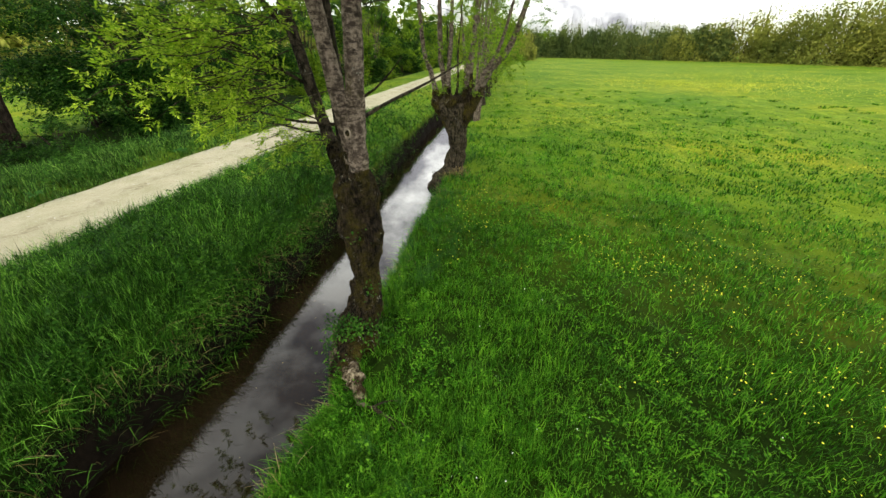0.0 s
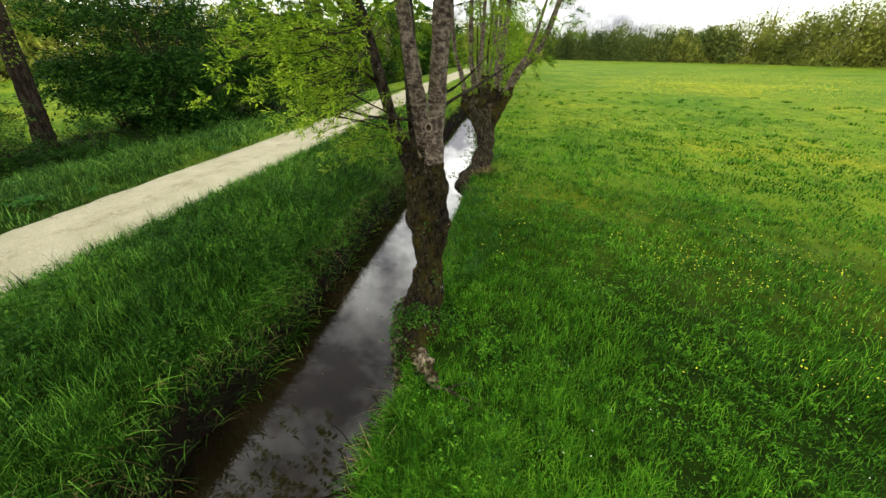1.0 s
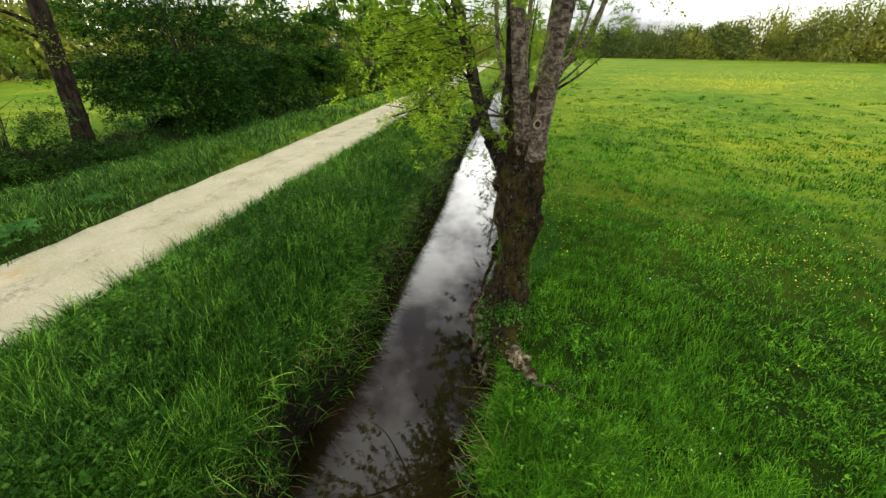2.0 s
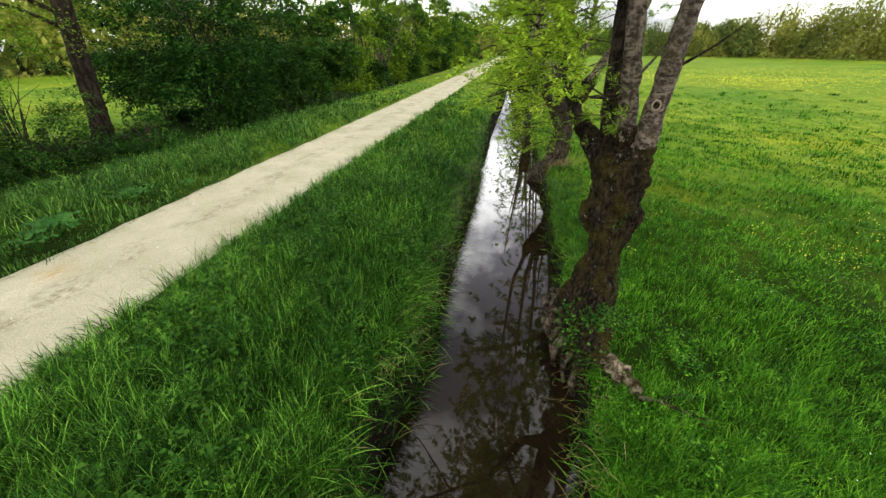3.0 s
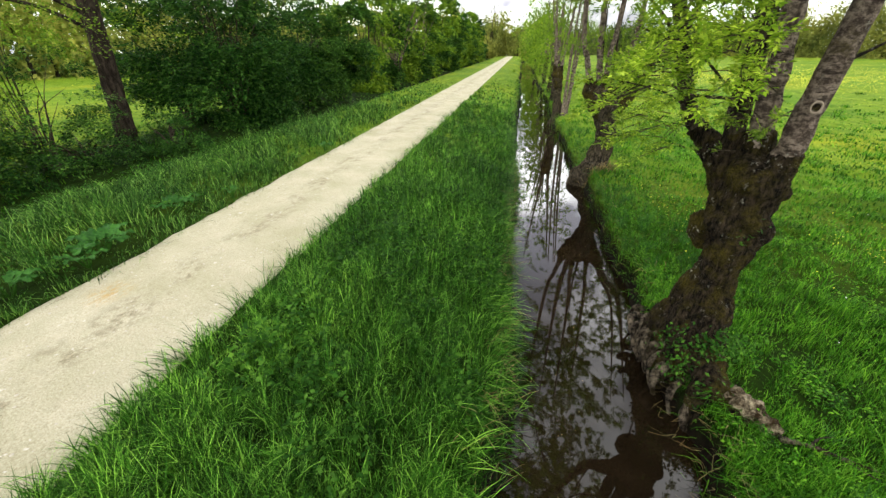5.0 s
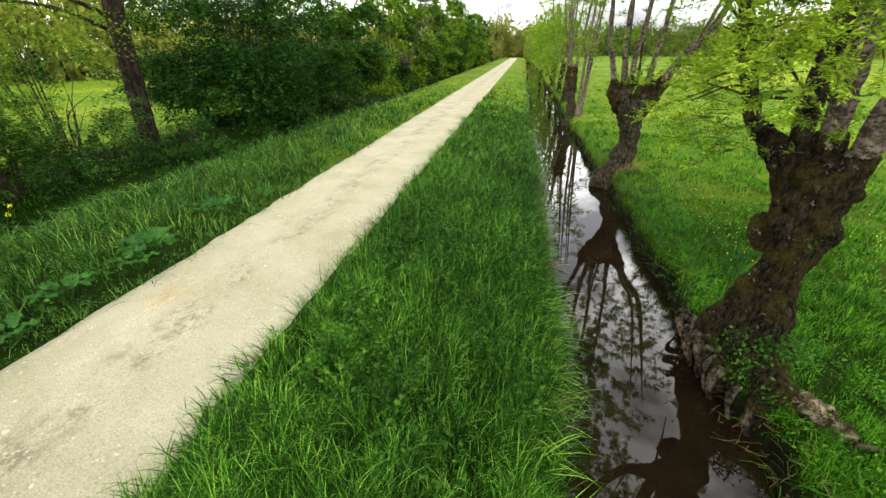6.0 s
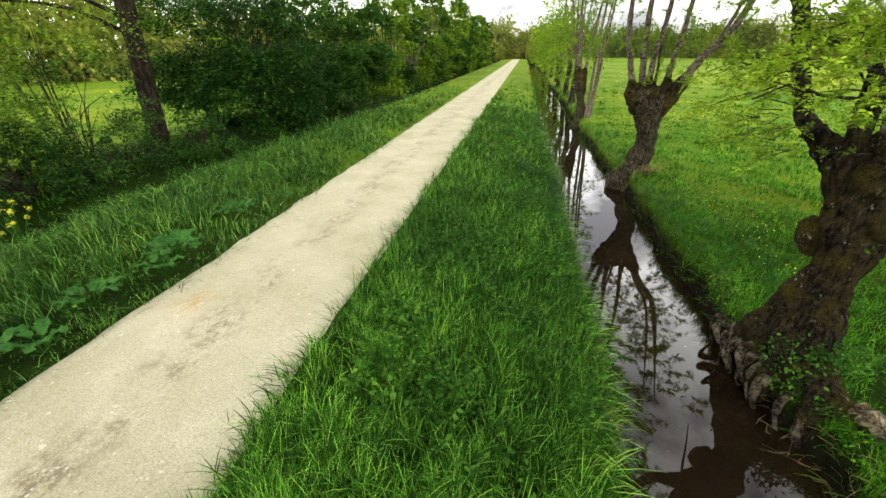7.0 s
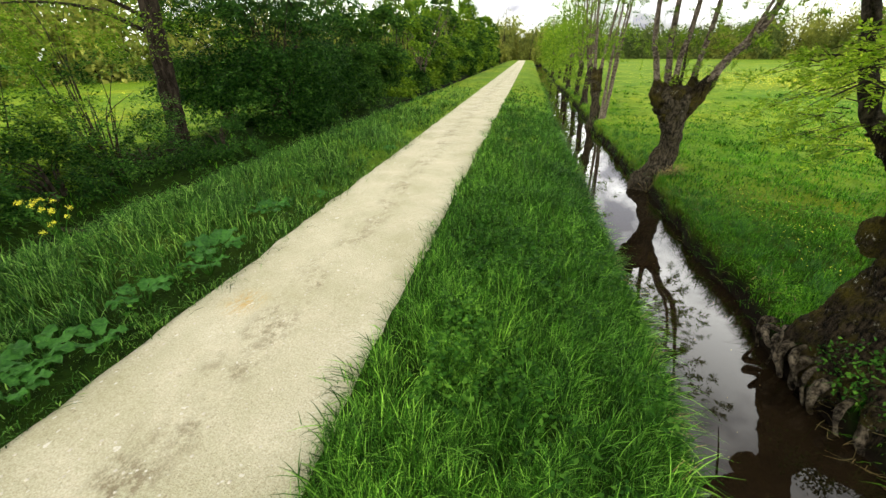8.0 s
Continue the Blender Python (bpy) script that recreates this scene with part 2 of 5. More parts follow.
def raw(name, verts, faces, material, smooth=True):
    """A mesh from arrays; faces is an array of equal polygons, or a list of such arrays."""
    groups = faces if isinstance(faces, list) else [faces]
    groups = [np.asarray(g, dtype=np.int32) for g in groups if len(g)]
    verts = np.asarray(verts, dtype=np.float32)
    me = bpy.data.meshes.new(name)
    me.vertices.add(len(verts))
    me.vertices.foreach_set("co", verts.ravel())
    loops = np.concatenate([g.ravel() for g in groups])
    sizes = np.concatenate([np.full(len(g), g.shape[1], dtype=np.int32) for g in groups])
    me.loops.add(len(loops))
    me.loops.foreach_set("vertex_index", loops)
    me.polygons.add(len(sizes))
    me.polygons.foreach_set("loop_start", np.r_[0, np.cumsum(sizes)[:-1]].astype(np.int32))
    if smooth:
        me.polygons.foreach_set("use_smooth", np.ones(len(sizes), dtype=bool))
    me.update(calc_edges=True)
    me.validate()
    me.materials.append(material)
    return me


def part(name, mesh, parent, label=""):
    ob = new(name, mesh)
    ob.parent = parent
    return tagged(ob, label) if label else ob


def thing(name, place, label, category, group="", kind=""):
    ob = new(name)
    ob.matrix_world = Matrix.Translation(place)
    bpy.context.view_layer.update()
    return tagged(ob, label, category, group, kind)


class Shape:
    """Collects vertices and faces of one mesh."""

    def __init__(self):
        self.v, self.q, self.t, self.n = [], [], [], 0

    def add(self, v, q=(), t=()):
        self.v.append(np.asarray(v, float))
        if len(q):
            self.q.append(np.asarray(q) + self.n)
        if len(t):
            self.t.append(np.asarray(t) + self.n)
        self.n += len(v)

    def mesh(self, name, material, smooth=True):
        groups = [np.concatenate(g) for g in (self.q, self.t) if g]
        return raw(name, np.concatenate(self.v), groups, material, smooth)


def fbm(p, scale, seed=0.0, octaves=3):
    v, a = 0.0, 1.0
    q = Vector(p) * scale + Vector((seed, seed * 1.7, -seed))
    for _ in range(octaves):
        v += a * noise.noise(q)
        q, a = q * 2.1, a * 0.5
    return v


def spline(points, n):
    """n points along a smooth curve through rows of numbers (Catmull-Rom)."""
    p = np.asarray(points, float)
    p = np.vstack([2 * p[0] - p[1], p, 2 * p[-1] - p[-2]])
    u = np.linspace(0, len(p) - 3 - 1e-6, n)
    k = u.astype(int)
    f = (u - k)[:, None]
    a, b, c, d = p[k], p[k + 1], p[k + 2], p[k + 3]
    return 0.5 * (2 * b + (c - a) * f + (2 * a - 5 * b + 4 * c - d) * f**2 + (3 * b - a - 3 * c + d) * f**3)


def tube(shape, rows, rings=16, sides=10, bumps=0.0, scale=4.0, seed=0.0, squash=1.0):
    """A tapered, uneven limb along rows of x, y, z, radius."""
    s = spline(rows, rings)
    c, r = s[:, :3], np.maximum(s[:, 3], 0.0008)
    d = np.gradient(c, axis=0)
    d /= np.linalg.norm(d, axis=1)[:, None] + 1e-9
    ref = np.array([0.31, 0.95, 0.05]) if abs(d[:, 2]).mean() > 0.5 else np.array([0.05, 0.1, 1.0])
    e1 = np.cross(d, ref)
    e1 /= np.linalg.norm(e1, axis=1)[:, None] + 1e-9
    e2 = np.cross(d, e1)
    a = np.linspace(0, 2 * np.pi, sides, endpoint=False)
    ring = e1[:, None] * np.cos(a)[None, :, None] + e2[:, None] * (squash * np.sin(a))[None, :, None]
    v = c[:, None] + ring * r[:, None, None]
    if bumps:
        for i in range(rings):
            for j in range(sides):
                v[i, j] += ring[i, j] * r[i] * bumps * fbm(v[i, j], scale, seed)
    v = np.concatenate([v.reshape(-1, 3), c[:1], c[-1:]])
    i, j = np.meshgrid(np.arange(rings - 1), np.arange(sides), indexing="ij")
    k = (j + 1) % sides
    q = np.stack([i * sides + j, i * sides + k, (i + 1) * sides + k, (i + 1) * sides + j], -1).reshape(-1, 4)
    j = np.arange(sides)
    n0, n1 = rings * sides, rings * sides + 1
    top = (rings - 1) * sides
    t = np.concatenate([np.stack([np.full(sides, n0), (j + 1) % sides, j], -1), np.stack([np.full(sides, n1), top + j, top + (j + 1) % sides], -1)])
    shape.add(v, q[:, ::-1], t[:, ::-1])


def leaves(shape, centres, ways, sizes, aspect=0.4, fold=0.25, ups=None):
    """Folded four-cornered leaves: stalk end at the centre, pointing along its way."""
    n = len(centres)
    ways = ways / (np.linalg.norm(ways, axis=1)[:, None] + 1e-9)
    up = np.tile([0.0, 0.0, 1.0], (n, 1)) + rng.normal(0, 0.5, (n, 3)) if ups is None else ups
    side = np.cross(ways, up)
    side /= np.linalg.norm(side, axis=1)[:, None] + 1e-9
    nor = np.cross(side, ways)
    L, W = sizes[:, None], sizes[:, None] * aspect * 0.5
    base, tip = centres, centres + ways * L - nor * L * 0.12
    mid = centres + ways * L * 0.45
    a, b = mid + side * W + nor * W * fold, mid - side * W + nor * W * fold
    v = np.stack([base, a, tip, b], 1).reshape(-1, 3)
    k = np.arange(n)[:, None] * 4
    shape.add(v, (), np.concatenate([k + [0, 2, 1], k + [0, 3, 2]]))


def blades(shape, roots, height, width, lean, turn=None, curl=1.0):
    """Bent grass blades of one quad and a tip."""
    n = len(roots)
    a = rng.uniform(0, 2 * np.pi, n) if turn is None else turn
    out = np.stack([np.cos(a), np.sin(a), np.zeros(n)], 1)
    side = np.stack([-np.sin(a), np.cos(a), np.zeros(n)], 1)
    h, w, l = height[:, None], width[:, None] * 0.5, (lean * height)[:, None]
    up = np.array([0, 0, 1.0])
    p1 = roots + up * h * 0.55 + out * l * 0.3
    p2 = roots + up * h * (1.0 - 0.25 * np.minimum(lean, 1.2)[:, None] * curl) + out * l
    v = np.stack([roots - side * w, roots + side * w, p1 + side * w * 0.85, p1 - side * w * 0.85, p2], 1).reshape(-1, 3)
    k = np.arange(n)[:, None] * 5
    shape.add(v, k + [0, 1, 2, 3], k + [3, 2, 4])


# ---- lie of the land ----
WATER = -1.35
SECTION = [(-400, -0.7), (-40, -0.6), (-9.5, -0.5), (-7.4, -0.50), (-6.7, -0.62), (-6.1, -0.86), (-5.4, -0.84), (-4.7, -0.46), (-4.0, -0.12), (-3.0, 0.0), (-1.6, 0.03), (-0.9, 0.01), (-0.5, -0.01),
           (1.7, -0.01), (2.3, 0.03), (3.4, -0.05), (4.02, -0.26), (4.44, -0.56), (4.56, -0.95), (4.64, -1.35), (4.95, -1.62), (5.7, -1.72), (6.4, -1.62), (6.70, -1.35), (6.80, -1.00), (6.94, -0.88), (7.3, -0.84), (8.2, -0.82), (12, -0.80), (400, -0.80)]
SX, SZ = np.array(SECTION).T


def wander(y):
    """How far the stream's line strays sideways."""
    return 0.07 * np.sin(y * 0.9 + 0.4) + 0.05 * np.sin(y * 2.3) + 0.06 * np.sin(y * 4.1 + 1.3) + 0.035 * np.sin(y * 7.7) + 0.045 * np.sin(y * 11.3 + 2 * np.sin(y * 1.7)) * np.sin(y * 2.9) + 0.12 * np.sin(y * 0.21 + 1.0) * np.clip(y / 10, 0, 1)


def ground_z(x, y):
    x, y = np.asarray(x, float), np.asarray(y, float)
    shift = wander(y) * np.clip(1 - np.abs(x - 5.7) / 2.5, 0, 1) - 0.22 * np.exp(-((y - 1.5) / 0.7) ** 2) * np.clip((x - 5.7) / 0.6, 0, 1) * np.clip((8.2 - x) / 1.2, 0, 1)
    z = np.interp(x - shift, SX, SZ)
    soft = np.clip((np.abs(x - 0.6) - 1.3) / 1.0, 0, 1)
    z = z + np.clip((x - 7.6) / 1.5, 0, 1) * np.clip((70 - np.abs(y)) / 30, 0, 1) * 0.045 * (np.sin(x * 3.7 + 1.9 * np.sin(y * 1.3)) * np.sin(y * 3.1 + 1.7 * np.sin(x * 1.1)) + 0.8 * np.sin(x * 1.5 - y * 0.8) * np.sin(y * 1.2 + x * 0.5))
    z = z + soft * (0.03 * np.sin(x * 1.7 + y * 1.1) * np.sin(y * 1.9 - x * 0.6) + 0.02 * np.sin(3.1 * x) * np.sin(2.7 * y + 1))
    return z


xs = np.unique(np.concatenate([np.linspace(-400, -40, 19), np.linspace(-40, -10, 21), np.linspace(-10, -1, 46), np.linspace(-1, 2.2, 17), np.linspace(2.2, 8, 84), np.linspace(8, 20, 61), np.linspace(20, 60, 60), np.linspace(60, 400, 20)]))
ys = np.unique(np.concatenate([np.linspace(-120, -8, 15), np.linspace(-8, 16, 133), np.linspace(16, 40, 81), np.linspace(40, 120, 60), np.linspace(120, 900, 40)]))


def sheet(name, xs, ys, zf, material):
    X, Y = np.meshgrid(xs, ys, indexing="ij")
    v = np.stack([X, Y, zf(X, Y)], -1).reshape(-1, 3)
    i, j = np.meshgrid(np.arange(len(xs) - 1), np.arange(len(ys) - 1), indexing="ij")
    m = len(ys)
    q = np.stack([i * m + j, (i + 1) * m + j, (i + 1) * m + j + 1, i * m + j + 1], -1).reshape(-1, 4)
    return raw(name, v, q, material), v


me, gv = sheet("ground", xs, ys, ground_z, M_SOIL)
# The ditch strip keeps the dark turf, its shade painted in.
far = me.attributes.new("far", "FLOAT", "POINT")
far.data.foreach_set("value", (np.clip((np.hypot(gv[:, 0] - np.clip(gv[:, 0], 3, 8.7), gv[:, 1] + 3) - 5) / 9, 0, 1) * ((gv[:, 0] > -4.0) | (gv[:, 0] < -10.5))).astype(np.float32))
# Bank faces and ditch floor that get the mud with painted shade.
shaded_mud = me.attributes.new("shaded_mud", "FLOAT", "POINT")
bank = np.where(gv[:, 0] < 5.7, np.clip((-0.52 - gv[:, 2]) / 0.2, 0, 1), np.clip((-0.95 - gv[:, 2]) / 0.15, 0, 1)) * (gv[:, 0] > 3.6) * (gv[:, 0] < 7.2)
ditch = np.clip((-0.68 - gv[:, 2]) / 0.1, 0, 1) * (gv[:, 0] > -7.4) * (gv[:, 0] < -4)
shaded_mud.data.foreach_set("value", np.maximum(bank, ditch).astype(np.float32))
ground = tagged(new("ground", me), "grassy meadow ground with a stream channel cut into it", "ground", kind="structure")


def path_z(x, y):
    return 0.012 + 0.025 * np.cos((x - 0.6) * 1.3) + 0.006 * np.sin(5 * x + 1.3 * y) * np.sin(2.1 * y) - 0.012 * np.exp(-((x - 0.1) / 0.18) ** 2) - 0.012 * np.exp(-((x - 1.1) / 0.18) ** 2)


px = np.linspace(-0.62, 1.80, 34)
py = np.unique(np.concatenate([np.linspace(-10, 20, 160), np.linspace(20, 140, 120)]))
me, pv = sheet("path", px, py, path_z, M_GRAVEL)
e = np.zeros(len(pv))
for i, v in enumerate(pv):
    e[i] = 0.07 * fbm((v[0] > 0.6, v[1], 0), 1.4) + 0.04 * fbm((v[0] > 0.6, v[1], 3), 6.0)
edge = np.abs(pv[:, 0] - 0.59) / 1.21
pv[:, 0] += e * edge**4
pv[:, 2] -= 0.05 * np.clip((edge - 0.9) / 0.1, 0, 1)
me.vertices.foreach_set("co", pv.astype(np.float32).ravel())
me.update()
path = tagged(new("path", me), "pale limestone gravel footpath with faint wheel ruts", "path", kind="structure")

wy = np.linspace(-12, 120, 133)
me, _ = sheet("water", np.linspace(4.45, 7.15, 9), wy, lambda x, y: WATER + 0 * x, M_WATER)
water = tagged(new("water", me), "still brown water mirroring the cloudy sky", "water", kind="structure")


# ---- trees ----
def stuff(ob, label=""):
    return tagged(ob, label, kind="stuff")


relief = []
for label, size in (("furrows", 0.055), ("flakes", 0.018)):
    t = bpy.data.textures.new(label, "CLOUDS")
    t.noise_scale, t.noise_depth = size, 3
    relief.append(t)


def fuse(ob, voxel, deep):
    """Grows the overlapping limbs of a trunk into one skin, with furrowed bark."""
    m = ob.modifiers.new("fuse", "REMESH")
    m.mode, m.voxel_size, m.use_smooth_shade = "VOXEL", voxel, True
    m = ob.modifiers.new("soften", "SMOOTH")
    m.factor, m.iterations = 0.5, 5
    for t, d in zip(relief, (deep, 0.45 * deep)):
        m = ob.modifiers.new("relief", "DISPLACE")
        m.texture, m.strength, m.mid_level, m.texture_coords = t, d, 0.5, "LOCAL"


def pollard(place, label, trunk, lumps, limbs, roots=(), stubs=(), voxel=0.03, deep=0.05, group="pollards along the stream", bark=None):
    """A pollard ash: a stout trunk grown together with its burrs, ridges and limb bases, and limbs. Rows are x, y, z, radius from the place."""
    tree = thing("pollard_ash", place, label, "tree", group)
    s = Shape()
    tube(s, trunk, 64, 36, 0.30, 2.6, place[1])
    dark = Shape() if bark else s
    for k in lumps:
        tube(dark if max(r[2] for r in k) > 1 else s, k, 24, 18, 0.4, 4.0, place[1] + k[0][0])
    if bark:
        low, high = trunk[-4], trunk[-2]
        tube(dark, [(*low[:3], 0.8 * low[3]), (*[(i + j) / 2 for i, j in zip(low[:3], high[:3])], 1.06 * (low[3] + high[3]) / 2), (*high[:3], 1.05 * high[3]), (*trunk[-1][:3], 0.1)], 24, 18, 0.4, 4.0, place[1])
        for (a, b, *_), _ in limbs:
            up = [a[i] + 0.6 * (b[i] - a[i]) for i in range(3)]
            if a[2] > 1:
                tube(dark, [(0.4 * a[0], 0.4 * a[1], a[2] - 0.5, 1.3 * a[3]), (*a[:3], 1.6 * a[3]), (*up, 0.9 * b[3])], 14, 14, 0.35, 4.0, a[0])
        fuse(part("bole", dark.mesh("bole", M_BARK), tree, "swollen dark bole at the head of the trunk"), voxel, deep)
    fuse(part("trunk", s.mesh("trunk", bark or M_BARK), tree, "furrowed bark" if bark else "dark mossy furrowed bark"), voxel, deep)
    for k in roots:
        s = Shape()
        tube(s, k, 30, 14, 0.55, 4.5, k[0][1])
        part("root", s.mesh("root", M_ROOT), tree, "bare weathered root")
    for k in stubs:
        s = Shape()
        tube(s, k, 28, 16, 0.9, 8.0, k[0][1])
        part("broken_root", s.mesh("broken_root", M_STUB), tree, "pale broken root end")
    for rows, mat in limbs:
        s = Shape()
        tube(s, rows, 48, 16, 0.22, 6.0, rows[0][0])
        part("limb", s.mesh("limb", mat), tree)
    return tree


def spray(leaf_shape, twig_shape, start, way, length, droop=0.2, size=0.07, count=7, thick=0.006):
    """A leafy twig: a curved stem with tufts of compound leaves."""
    start, way = np.asarray(start, float), np.asarray(way, float) / np.linalg.norm(way)
    t = np.linspace(0, 1, 5)[:, None]
    sag = np.array([0, 0, -1.0]) * droop * length
    bend = rng.normal(0, 0.08, 3) * length
    pts = start + way * length * t + sag * t**2 + bend * np.sin(t * np.pi)
    tube(twig_shape, np.hstack([pts, (thick * (1 - 0.8 * t))]), 5, 4)
    at = np.r_[1.0, rng.uniform(0.25, 1.0, count - 1)]
    k = np.array([0.25, 0.25, 0.5, 0.5, 0.78, 0.78, 1.0])
    sg = np.array([1, -1, 1, -1, 1, -1, 0])
    for u in at:
        c = start + way * length * u + sag * u**2 + bend * np.sin(u * np.pi)
        for _ in range(3):
            d = way * 0.6 + rng.normal(0, 0.55, 3) + [0, 0, 0.1]
            d /= np.linalg.norm(d)
            rachis = size * rng.uniform(1.5, 2.6)
            side = np.cross(d, [0, 0, 1.0]) + rng.normal(0, 0.15, 3)
            side /= np.linalg.norm(side)
            cs = c + d * rachis * k[:, None]
            ws = side * sg[:, None] * 0.9 + d * (0.5 + 0.6 * (sg == 0))[:, None]
            leaves(leaf_shape, cs, ws + rng.normal(0, 0.12, (7, 3)), size * rng.uniform(0.75, 1.2, 7), 0.42)


def fill(tree, sprays, material, twig=None):
    """Twigs and leaves for a tree; sprays: start, way, length, droop, leaf size, tufts."""
    ls, ts = Shape(), Shape()
    for start, way, length, droop, size, count in sprays:
        spray(ls, ts, start, way, length, droop, size, count)
    stuff(part("foliage", ls.mesh("foliage", material, False), tree))
    stuff(part("twigwork", ts.mesh("twigwork", twig or M_TWIG), tree))


